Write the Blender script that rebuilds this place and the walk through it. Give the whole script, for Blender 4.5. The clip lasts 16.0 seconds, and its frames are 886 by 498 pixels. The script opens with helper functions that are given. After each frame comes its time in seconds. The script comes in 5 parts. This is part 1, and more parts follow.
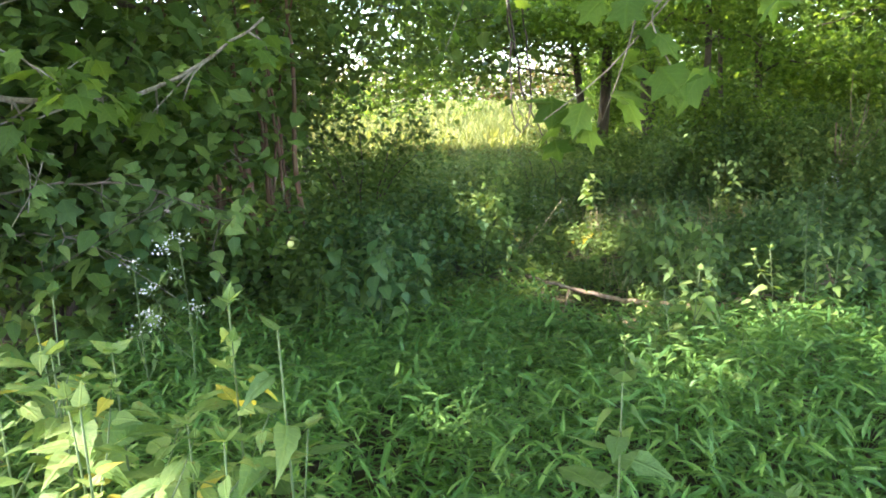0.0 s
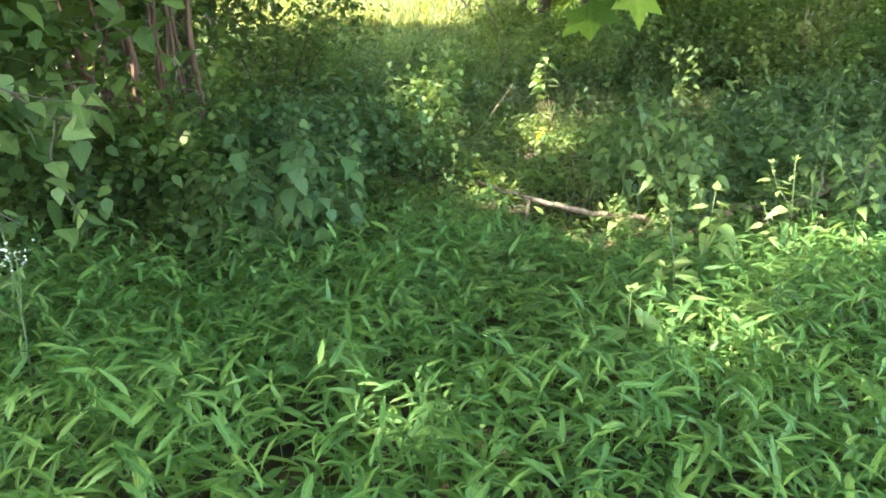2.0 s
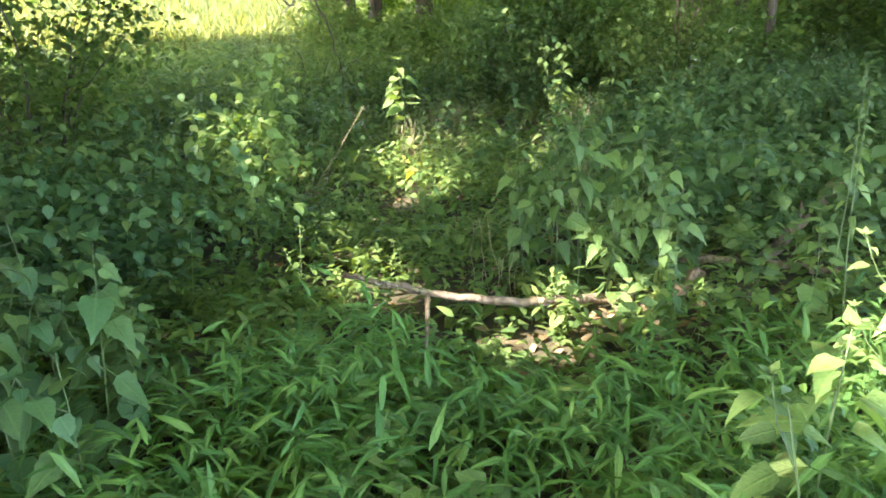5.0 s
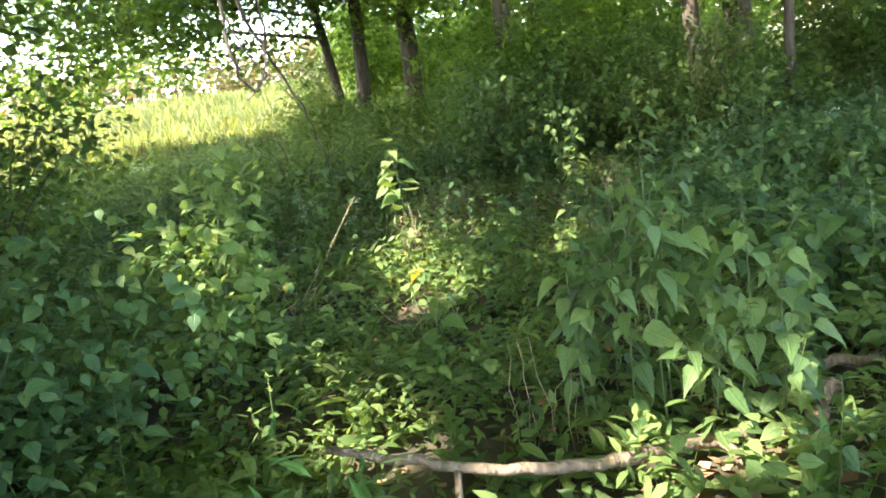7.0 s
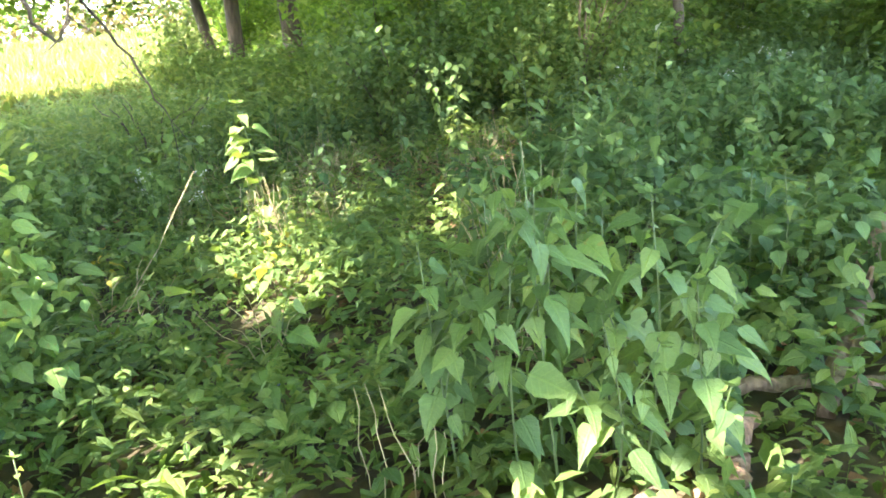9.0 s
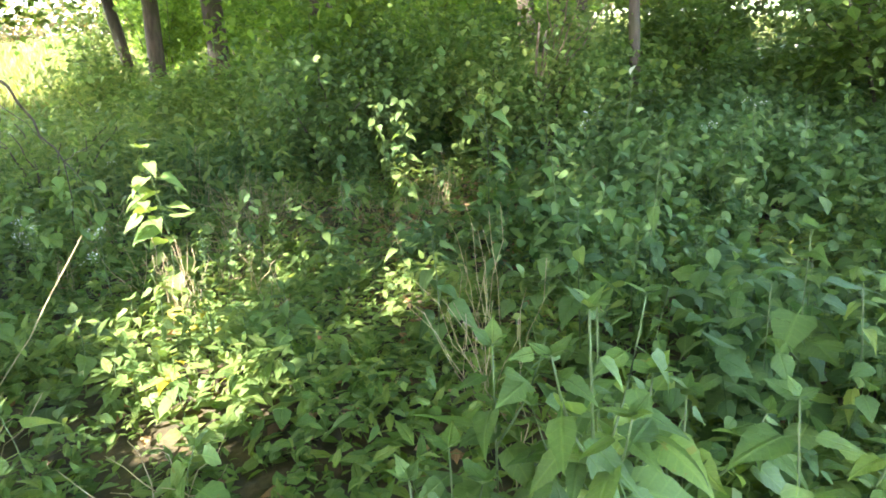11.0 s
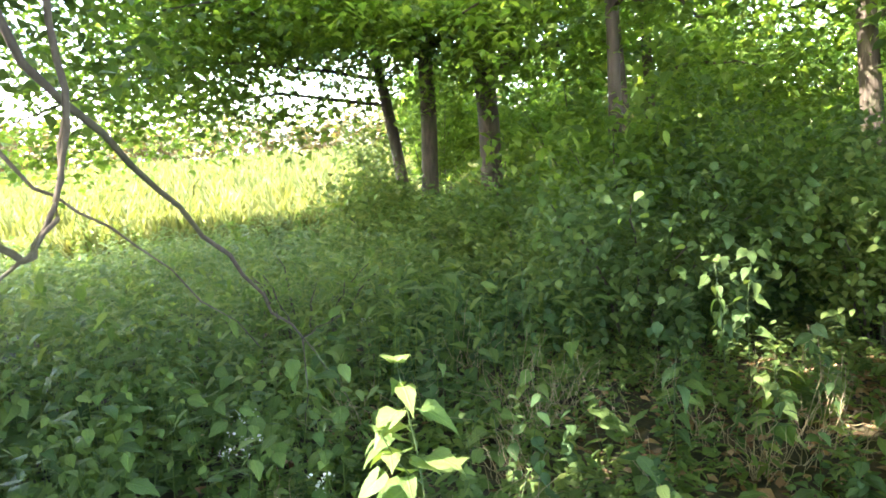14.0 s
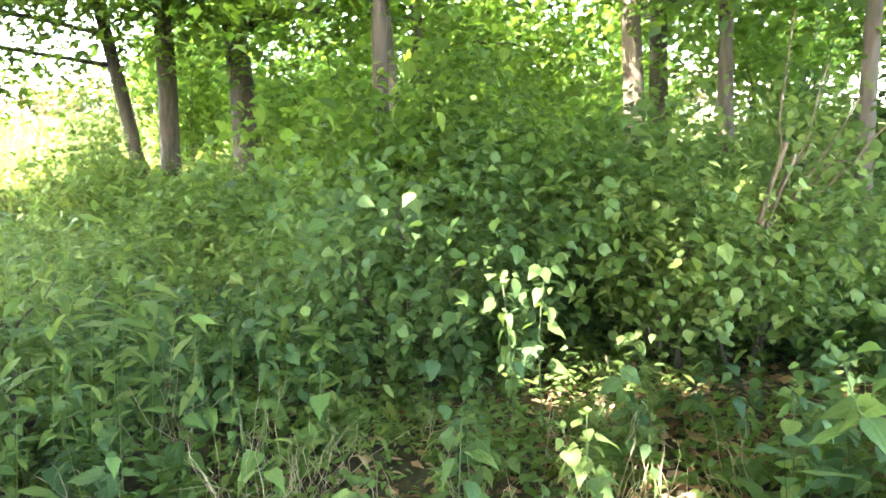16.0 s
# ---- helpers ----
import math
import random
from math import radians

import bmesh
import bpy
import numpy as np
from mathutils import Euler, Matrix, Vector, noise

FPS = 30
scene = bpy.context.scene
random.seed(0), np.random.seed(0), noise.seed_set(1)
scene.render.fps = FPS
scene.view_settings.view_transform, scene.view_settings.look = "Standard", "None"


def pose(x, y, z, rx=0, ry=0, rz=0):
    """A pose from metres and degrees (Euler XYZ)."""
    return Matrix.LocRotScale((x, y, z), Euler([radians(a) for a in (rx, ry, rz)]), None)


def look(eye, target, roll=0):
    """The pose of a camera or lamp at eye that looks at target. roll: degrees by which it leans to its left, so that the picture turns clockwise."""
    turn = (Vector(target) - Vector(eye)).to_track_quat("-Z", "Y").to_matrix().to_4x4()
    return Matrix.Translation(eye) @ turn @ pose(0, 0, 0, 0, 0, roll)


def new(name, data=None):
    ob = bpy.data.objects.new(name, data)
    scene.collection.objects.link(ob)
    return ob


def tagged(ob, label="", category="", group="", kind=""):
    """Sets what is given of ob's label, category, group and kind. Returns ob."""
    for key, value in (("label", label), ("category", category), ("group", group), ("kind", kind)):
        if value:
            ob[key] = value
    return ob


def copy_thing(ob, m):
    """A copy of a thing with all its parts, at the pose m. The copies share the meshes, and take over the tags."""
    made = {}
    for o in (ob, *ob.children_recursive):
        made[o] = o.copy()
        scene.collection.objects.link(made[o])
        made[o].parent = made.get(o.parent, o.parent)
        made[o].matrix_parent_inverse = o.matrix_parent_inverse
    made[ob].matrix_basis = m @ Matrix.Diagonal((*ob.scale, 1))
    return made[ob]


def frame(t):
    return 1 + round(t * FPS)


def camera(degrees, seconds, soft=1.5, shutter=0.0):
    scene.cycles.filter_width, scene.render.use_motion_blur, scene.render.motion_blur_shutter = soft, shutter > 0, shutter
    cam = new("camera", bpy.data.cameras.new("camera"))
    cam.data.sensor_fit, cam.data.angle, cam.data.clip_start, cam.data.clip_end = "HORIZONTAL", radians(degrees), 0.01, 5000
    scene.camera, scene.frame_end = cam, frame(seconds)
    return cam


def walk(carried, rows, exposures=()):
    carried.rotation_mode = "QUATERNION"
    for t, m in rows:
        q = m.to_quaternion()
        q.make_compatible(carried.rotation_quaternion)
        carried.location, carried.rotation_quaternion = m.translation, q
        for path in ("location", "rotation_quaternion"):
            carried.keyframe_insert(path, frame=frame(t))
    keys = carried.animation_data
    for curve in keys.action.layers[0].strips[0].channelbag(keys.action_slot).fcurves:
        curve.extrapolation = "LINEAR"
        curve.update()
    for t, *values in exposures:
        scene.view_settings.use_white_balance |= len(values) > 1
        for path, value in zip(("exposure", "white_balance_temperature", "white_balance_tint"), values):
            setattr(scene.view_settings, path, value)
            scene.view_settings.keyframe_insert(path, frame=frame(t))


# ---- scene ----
# ---------------------------------------------------------------- camera
LENS = 63.44
PATH = (  # seconds, eye, yaw to the right, pitch, roll
    (0, 0.000, 0.000, 1.653, 0.00, -10.63, -1.44),
    (0.5, 0.142, 0.230, 1.616, 1.46, -12.35, -3.07),
    (1, 0.205, 0.420, 1.561, 2.37, -17.21, -1.89),
    (1.5, 0.007, 0.785, 1.537, 4.39, -19.83, 0.65),
    (2, -0.056, 1.080, 1.573, 6.01, -19.96, 0.41),
    (2.5, -0.019, 1.460, 1.544, 4.01, -19.70, -0.93),
    (3, -0.016, 1.700, 1.549, 5.20, -20.36, -2.05),
    (3.5, -0.204, 2.061, 1.566, 8.09, -19.28, -2.52),
    (4, -0.157, 2.361, 1.539, 12.18, -18.71, -1.82),
    (4.2, -0.094, 2.477, 1.542, 14.65, -20.27, -0.39),
    (6.3, 0.472, 3.644, 1.291, 22.04, -15.97, -5.52),
    (6.5, 0.487, 3.716, 1.302, 21.18, -15.22, -6.08),
    (7, 0.480, 3.943, 1.323, 18.41, -13.17, -7.97),
    (7.5, 0.554, 4.097, 1.326, 14.37, -11.69, -9.34),
    (8, 0.755, 4.174, 1.334, 18.55, -12.63, -8.09),
    (8.5, 0.860, 4.255, 1.326, 24.95, -16.15, -6.86),
    (8.7, 0.869, 4.363, 1.315, 25.71, -17.84, -6.66),
    (10.8, 1.204, 5.104, 1.409, 32.72, -17.24, -5.07),
    (11, 1.183, 5.254, 1.404, 32.61, -16.97, -4.34),
    (11.5, 1.168, 5.588, 1.438, 31.82, -16.25, -2.89),
    (12, 1.349, 5.796, 1.432, 27.87, -15.38, -3.12),
    (12.5, 1.475, 5.913, 1.496, 22.30, -14.25, -4.76),
    (13, 1.456, 6.193, 1.449, 17.50, -12.79, -5.37),
    (13.5, 1.387, 6.736, 1.536, 9.95, -9.42, -6.31),
    (14, 1.585, 7.001, 1.582, 13.13, -7.46, -4.69),
    (14.5, 1.723, 7.157, 1.592, 22.70, -8.34, -3.50),
    (15, 1.719, 7.497, 1.616, 30.08, -9.51, -3.14),
    (15.5, 1.978, 7.750, 1.581, 32.81, -10.29, -3.17),
    (16, 2.201, 8.127, 1.581, 31.29, -10.25, -2.14),
)
cam = camera(LENS, 16.0, soft=1.75)
EXPOSURES = ((0, 4.37, 6500, 13), (1.5, 4.75, 6500, 13), (3, 4.92, 6500, 13), (4, 4.94, 6500, 13), (6.5, 4.53, 6500, 13), (7.5, 4.54, 6500, 13), (8.5, 5.34, 6500, 13), (8.8, 5.4, 6500, 13), (11, 5.29, 6500, 13), (11.5, 5.27, 6500, 13), (12.5, 5.06, 6500, 13), (13.5, 4.8, 6500, 13), (14, 4.92, 6500, 13), (14.5, 5.14, 6500, 13), (15, 5.7, 6500, 13), (15.5, 6.02, 6500, 13), (16, 5.91, 6500, 13))  # seconds, stops, kelvin, tint
walk(cam, [(t, pose(x, y, z, 90 + pitch, 0, -yaw) @ pose(0, 0, 0, 0, 0, roll)) for t, x, y, z, yaw, pitch, roll in PATH], EXPOSURES)

# ---------------------------------------------------------------- world and sun
SUN_AZ, SUN_EL = 262.0, 47.0  # degrees clockwise from +y, and above the horizon
TO_SUN = Vector((math.sin(radians(SUN_AZ)) * math.cos(radians(SUN_EL)), math.cos(radians(SUN_AZ)) * math.cos(radians(SUN_EL)), math.sin(radians(SUN_EL))))
world = bpy.data.worlds.new("world")
scene.world = world
world.use_nodes = True
wn = world.node_tree
sky = wn.nodes.new("ShaderNodeTexSky")
sky.sky_type = "NISHITA"
sky.sun_disc = False
sky.sun_elevation, sky.sun_rotation = radians(SUN_EL), radians(SUN_AZ)
sky.dust_density, sky.air_density = 3.0, 1.0
wn.nodes["Background"].inputs["Strength"].default_value = 0.15
wn.links.new(sky.outputs[0], wn.nodes["Background"].inputs[0])
sun_data = bpy.data.lights.new("sun", "SUN")
sun_data.energy, sun_data.angle, sun_data.color = 1.5, radians(0.55), (1.0, 0.93, 0.80)
sun = new("sun", sun_data)
sun.matrix_world = look(TO_SUN * 40, (0, 0, 0))

# ---------------------------------------------------------------- materials


class Nodes:
    def __init__(self, name):
        self.mat = bpy.data.materials.new(name)
        self.mat.use_nodes = True
        self.tree = self.mat.node_tree
        self.bsdf = self.tree.nodes["Principled BSDF"]
        self.out = self.tree.nodes["Material Output"]

    def add(self, kind, **inputs):
        node = self.tree.nodes.new(kind)
        for key, value in inputs.items():
            slot = node.inputs[key.replace("_", " ")]
            if isinstance(value, bpy.types.NodeSocket):
                self.tree.links.new(value, slot)
            else:
                slot.default_value = value
        return node

    def link(self, a, b):
        self.tree.links.new(a, b)

    def math(self, op, a, b=0.0, c=0.0):
        node = self.tree.nodes.new("ShaderNodeMath")
        node.operation = op
        for slot, value in zip(node.inputs, (a, b, c)):
            if isinstance(value, bpy.types.NodeSocket):
                self.tree.links.new(value, slot)
            else:
                slot.default_value = value
        return node.outputs[0]

    def mix(self, f, a, b, mode="MIX"):
        node = self.tree.nodes.new("ShaderNodeMix")
        node.data_type, node.blend_type = "RGBA", mode
        for slot, value in ((node.inputs[0], f), (node.inputs[6], a), (node.inputs[7], b)):
            if isinstance(value, bpy.types.NodeSocket):
                self.tree.links.new(value, slot)
            elif isinstance(value, (int, float)):
                slot.default_value = value
            else:
                slot.default_value = (*value, 1.0)
        return node.outputs[2]

    def ramp(self, f, stops):
        node = self.tree.nodes.new("ShaderNodeValToRGB")
        self.link(f, node.inputs[0])
        while len(node.color_ramp.elements) < len(stops):
            node.color_ramp.elements.new(0.5)
        for el, (at, col) in zip(node.color_ramp.elements, stops):
            el.position, el.color = at, (*col, 1.0)
        return node.outputs[0]

    def noise(self, scale, detail=3.0, coord=None):
        node = self.add("ShaderNodeTexNoise", Scale=scale, Detail=detail)
        if coord:
            self.link(coord, node.inputs["Vector"])
        return node.outputs["Fac"]

    def bump(self, height, strength, distance=0.01):
        node = self.add("ShaderNodeBump", Strength=strength, Distance=distance, Height=height)
        self.link(node.outputs[0], self.bsdf.inputs["Normal"])
        return node.outputs[0]


def leaf_material(name, dark, mid, light, through_share=0.35, rough=0.5, veins=1.0, blotch=None):
    n = Nodes(name)
    rnd = n.math("FRACT", n.math("ADD", n.add("ShaderNodeNewGeometry").outputs["Random Per Island"], n.add("ShaderNodeObjectInfo").outputs["Random"]))
    place = n.add("ShaderNodeNewGeometry").outputs["Position"]
    big = n.noise(1.3, 2.0, place)
    f = n.math("ADD", n.math("MULTIPLY", rnd, 0.65), n.math("MULTIPLY", big, 0.4))
    col = n.ramp(f, ((0.15, dark), (0.5, mid), (0.92, light)))
    uv = n.add("ShaderNodeUVMap").outputs[0]
    sep = n.add("ShaderNodeSeparateXYZ", Vector=uv)
    side = n.math("ABSOLUTE", n.math("SUBTRACT", sep.outputs[1], 0.5))
    rib = n.math("SUBTRACT", 1.0, n.math("MINIMUM", n.math("MULTIPLY", side, 22.0), 1.0))
    wave = n.math("SINE", n.math("MULTIPLY", n.math("SUBTRACT", sep.outputs[0], n.math("MULTIPLY", side, 0.7)), 44.0))
    vein = n.math("MAXIMUM", rib, n.math("MULTIPLY", n.math("GREATER_THAN", wave, 0.86), 0.45))
    pale = n.mix(1.0, col, (1.5, 1.4, 1.25), "MULTIPLY")
    col = n.mix(n.math("MULTIPLY", vein, 0.55 * veins), col, pale)
    fine = n.noise(90.0, 2.0, place)
    col = n.mix(0.35, col, n.mix(fine, (0.55, 0.6, 0.5), (1.35, 1.3, 1.2)), "MULTIPLY")
    if blotch:
        spots = n.math("GREATER_THAN", n.noise(38.0, 3.0, place), 0.66)
        col = n.mix(n.math("MULTIPLY", spots, 0.7), col, blotch)
    n.link(col, n.bsdf.inputs["Base Color"])
    n.bsdf.inputs["Roughness"].default_value = rough + 0.06
    n.bsdf.inputs["Specular IOR Level"].default_value = 0.3
    bump = n.bump(n.math("SUBTRACT", fine, n.math("MULTIPLY", vein, 0.8)), 0.5, 0.004)
    trans = n.add("ShaderNodeBsdfTranslucent", Color=n.mix(1.0, col, (1.9, 1.75, 0.75), "MULTIPLY"), Normal=bump)
    both = n.add("ShaderNodeMixShader", Fac=through_share)
    n.link(n.bsdf.outputs[0], both.inputs[1])
    n.link(trans.outputs[0], both.inputs[2])
    n.link(both.outputs[0], n.out.inputs["Surface"])
    return n.mat


def bark_material(name, dark, light, moss=0.0, scale=9.0):
    n = Nodes(name)
    place = n.add("ShaderNodeTexCoord").outputs["Object"]
    stretched = n.add("ShaderNodeMapping", Vector=place, Scale=(1.0, 1.0, 0.22)).outputs[0]
    furrow = n.noise(scale * 2.4, 5.0, stretched)
    patch = n.noise(scale * 0.35, 3.0, place)
    col = n.ramp(furrow, ((0.32, dark), (0.62, light)))
    col = n.mix(n.math("MULTIPLY", patch, 0.6), col, [c * 1.5 for c in light])
    if moss:
        col = n.mix(n.math("MULTIPLY", n.math("GREATER_THAN", n.noise(scale * 0.6, 4.0, place), 0.55), moss), col, (0.07, 0.085, 0.03))
    n.link(col, n.bsdf.inputs["Base Color"])
    n.bsdf.inputs["Roughness"].default_value = 0.9
    n.bump(furrow, 0.8, 0.03)
    return n.mat


def plain_material(name, a, b, scale=30.0, rough=0.8, bump=0.3):
    n = Nodes(name)
    place = n.add("ShaderNodeNewGeometry").outputs["Position"]
    f = n.noise(scale, 4.0, place)
    rnd = n.add("ShaderNodeNewGeometry").outputs["Random Per Island"]
    mixf = n.math("ADD", n.math("MULTIPLY", f, 0.6), n.math("MULTIPLY", rnd, 0.4))
    n.link(n.ramp(mixf, ((0.25, a), (0.75, b))), n.bsdf.inputs["Base Color"])
    n.bsdf.inputs["Roughness"].default_value = rough
    n.bump(f, bump, 0.005)
    return n.mat


def ground_material():
    n = Nodes("soil_and_meadow")
    place = n.add("ShaderNodeNewGeometry").outputs["Position"]
    sep = n.add("ShaderNodeSeparateXYZ", Vector=place)
    wide, mid, fine = n.noise(0.8, 4.0, place), n.noise(9.0, 5.0, place), n.noise(60.0, 4.0, place)
    soil = n.ramp(mid, ((0.3, (0.022, 0.017, 0.010)), (0.5, (0.06, 0.042, 0.024)), (0.72, (0.13, 0.085, 0.045))))
    soil = n.mix(n.math("MULTIPLY", wide, 0.5), soil, (0.035, 0.05, 0.018))
    soil = n.mix(0.4, soil, n.mix(fine, (0.4, 0.4, 0.4), (1.5, 1.4, 1.3)), "MULTIPLY")
    grass = n.ramp(n.noise(0.35, 5.0, place), ((0.3, (0.058, 0.074, 0.022)), (0.55, (0.098, 0.108, 0.036)), (0.75, (0.145, 0.135, 0.056))))
    edge = n.math("ADD", sep.outputs[1], n.math("MULTIPLY", wide, 3.0))
    f = n.add("ShaderNodeMapRange", Value=edge, From_Min=21.5, From_Max=23.5).outputs[0]
    n.link(n.mix(f, soil, grass), n.bsdf.inputs["Base Color"])
    n.bsdf.inputs["Roughness"].default_value = 0.95
    n.bump(mid, 0.7, 0.04)
    return n.mat


GROUND = ground_material()
STILT = leaf_material("grass_leaf", (0.050, 0.118, 0.036), (0.086, 0.180, 0.052), (0.145, 0.240, 0.066), 0.35, 0.42, 0.6)
HERB = leaf_material("herb_leaf", (0.050, 0.093, 0.034), (0.085, 0.146, 0.050), (0.142, 0.205, 0.068), 0.34, 0.5)
COVER = leaf_material("ground_cover_leaf", (0.060, 0.108, 0.038), (0.102, 0.168, 0.057), (0.165, 0.230, 0.080), 0.36, 0.5, 0.8)
NETTLE = leaf_material("nettle_leaf", (0.038, 0.078, 0.032), (0.064, 0.118, 0.046), (0.104, 0.160, 0.058), 0.32, 0.6)
# lighter herb leaf; on sunlit plants part of the sunlight is in this colour
HERB_PALE = leaf_material("pale_herb_leaf", (0.092, 0.160, 0.050), (0.145, 0.220, 0.072), (0.225, 0.290, 0.110), 0.36, 0.5, 1.0, (0.18, 0.17, 0.05))
# darker broad leaf; on the bush beside the vine mound it stands for shade
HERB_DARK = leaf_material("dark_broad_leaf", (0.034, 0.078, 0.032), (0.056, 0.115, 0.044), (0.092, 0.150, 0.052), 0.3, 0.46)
WEED = leaf_material("weed_leaf", (0.062, 0.112, 0.032), (0.108, 0.168, 0.047), (0.176, 0.225, 0.070), 0.36, 0.55, 0.4)
MAPLE = leaf_material("maple_leaf", (0.056, 0.108, 0.026), (0.095, 0.165, 0.036), (0.155, 0.228, 0.055), 0.56, 0.5)
# leaves of the added crowns, paler and more translucent to brighten the shade below
ROOF = leaf_material("shade_canopy_leaf", (0.075, 0.135, 0.030), (0.125, 0.205, 0.045), (0.190, 0.270, 0.065), 0.6, 0.5, 0.3)
SHRUB = leaf_material("shrub_leaf", (0.044, 0.086, 0.024), (0.072, 0.128, 0.032), (0.125, 0.180, 0.046), 0.36, 0.5)
YELLOW = leaf_material("yellowing_leaf", (0.22, 0.22, 0.04), (0.33, 0.30, 0.06), (0.42, 0.36, 0.09), 0.35, 0.55)
LITTER = leaf_material("fallen_leaf", (0.10, 0.060, 0.034), (0.26, 0.150, 0.085), (0.46, 0.31, 0.20), 0.1, 0.8, 0.5)
MEADOW = leaf_material("meadow_blade", (0.062, 0.080, 0.024), (0.102, 0.118, 0.040), (0.160, 0.160, 0.066), 0.35, 0.7, 0.0)
FARWOOD = leaf_material("far_foliage", (0.055, 0.058, 0.024), (0.095, 0.082, 0.034), (0.165, 0.115, 0.055), 0.25, 0.7, 0.0)
STEM = plain_material("green_stem", (0.045, 0.085, 0.025), (0.10, 0.13, 0.045), 25, 0.6)
STRAW = plain_material("dry_straw", (0.20, 0.14, 0.075), (0.45, 0.36, 0.21), 40, 0.8)
DEADWOOD = bark_material("bleached_dead_wood", (0.055, 0.038, 0.025), (0.19, 0.135, 0.09), 0.25, 14)
ROTTEN = bark_material("rotten_wood", (0.12, 0.065, 0.04), (0.36, 0.22, 0.15), 0.0, 26)
BARK = bark_material("tree_bark", (0.026, 0.020, 0.015), (0.085, 0.066, 0.05), 0.25, 8)
BARK_RED = bark_material("reddish_bark", (0.035, 0.020, 0.013), (0.13, 0.070, 0.044), 0.15, 12)
TWIG = bark_material("grey_twig", (0.07, 0.058, 0.044), (0.20, 0.175, 0.135), 0.15, 20)
BLUE = plain_material("blue_petal", (0.03, 0.06, 0.42), (0.06, 0.11, 0.60), 60, 0.6, 0.1)
FLOWER = plain_material("white_petal", (0.42, 0.41, 0.37), (0.62, 0.60, 0.56), 60, 0.7, 0.1)

# ---------------------------------------------------------------- mesh tools
RNG = np.random.default_rng(7)


def mesh_from(name, verts, tris, uvs=None, material=None, smooth=True):
    verts, tris = np.asarray(verts, np.float32), np.asarray(tris, np.int32)
    me = bpy.data.meshes.new(name)
    me.vertices.add(len(verts))
    me.vertices.foreach_set("co", verts.ravel())
    size = tris.shape[1]
    me.loops.add(tris.size)
    me.loops.foreach_set("vertex_index", tris.ravel())
    me.polygons.add(len(tris))
    me.polygons.foreach_set("loop_start", np.arange(0, tris.size, size, dtype=np.int32))
    me.polygons.foreach_set("use_smooth", np.full(len(tris), smooth))
    if uvs is not None:
        layer = me.uv_layers.new(name="UVMap")
        layer.data.foreach_set("uv", np.asarray(uvs, np.float32)[tris.ravel()].ravel())
    if material:
        me.materials.append(material)
    me.update(calc_edges=True)
    me.validate()
    return me


def ovate(width=0.62, rows=4, fold=0.12, droop=0.18, teeth=0.0, fat=0.38, wave=0.0):
    """A leaf of length 1 along x, folded along its rib, drooping to its drawn-out tip."""
    verts, tris, uvs = [(0, 0, 0)], [], [(0, 0.5)]
    for i in range(1, rows + 1):
        u = i / (rows + 1)
        w = 0.5 * width * math.sin(math.pi * u ** (0.36 + 0.72 * fat)) * (1.06 - 0.38 * u) * (1 + (teeth if i % 2 else -teeth))
        z = -droop * u * u
        for s in (-1, 0, 1):
            verts.append((u - 0.05 * abs(s) * (1 - u), s * w, z + abs(s) * fold * w + s * wave * w * math.sin(7 * u + s)))
            uvs.append((u, 0.5 + s * w))
    verts.append((1, 0, -droop * 1.12))
    uvs.append((1, 0.5))
    tris += [(0, 2, 1), (0, 3, 2)]
    for i in range(rows - 1):
        a = 1 + 3 * i
        tris += [(a, a + 1, a + 4), (a, a + 4, a + 3), (a + 1, a + 2, a + 5), (a + 1, a + 5, a + 4)]
    a, tip = 1 + 3 * (rows - 1), len(verts) - 1
    tris += [(a, a + 1, tip), (a + 1, a + 2, tip)]
    return np.array(verts, float), np.array(tris), np.array(uvs, float)


def lobed(depth=0.45, droop=0.15):
    """A five-lobed maple leaf of length 1 along x."""
    rim = []
    for angle, reach in ((-150, 0.30), (-112, 0.62), (-82, 0.36), (-52, 0.86), (-24, 0.46), (0, 1.0), (24, 0.46), (52, 0.86), (82, 0.36), (112, 0.62), (150, 0.30)):
        r = reach if reach > 0.5 else reach * (1.45 - depth)
        rim.append((0.32 + 0.66 * r * math.cos(radians(angle)), 0.62 * r * math.sin(radians(angle))))
    verts = [(0.32, 0, 0.03)] + [(x, y, -droop * (x * x + 1.2 * y * y)) for x, y in rim] + [(0.0, 0, 0)]
    uvs = [(x, 0.5 + y) for x, y, z in verts]
    last = len(rim)
    tris = [(0, i, i + 1) for i in range(1, last)] + [(0, last, last + 1), (0, last + 1, 1)]
    return np.array(verts, float), np.array(tris), np.array(uvs, float)


OVATE_S = ovate(rows=2, width=0.66)


def strip(width, droop=0.22, early=0.28, late=0.68):
    """A cheap leaf of four triangles, bent along its length."""
    w = width / 2
    return (np.array([(0, 0, 0), (early, -w, 0.03), (early, w, 0.03), (late, -0.78 * w, -0.2 * droop), (late, 0.78 * w, -0.2 * droop), (1, 0, -droop)], float),
            np.array([(0, 1, 2), (1, 3, 4), (1, 4, 2), (3, 5, 4)]),
            np.array([(0, 0.5), (early, 0.5 - w), (early, 0.5 + w), (late, 0.5 - w), (late, 0.5 + w), (1, 0.5)], float))


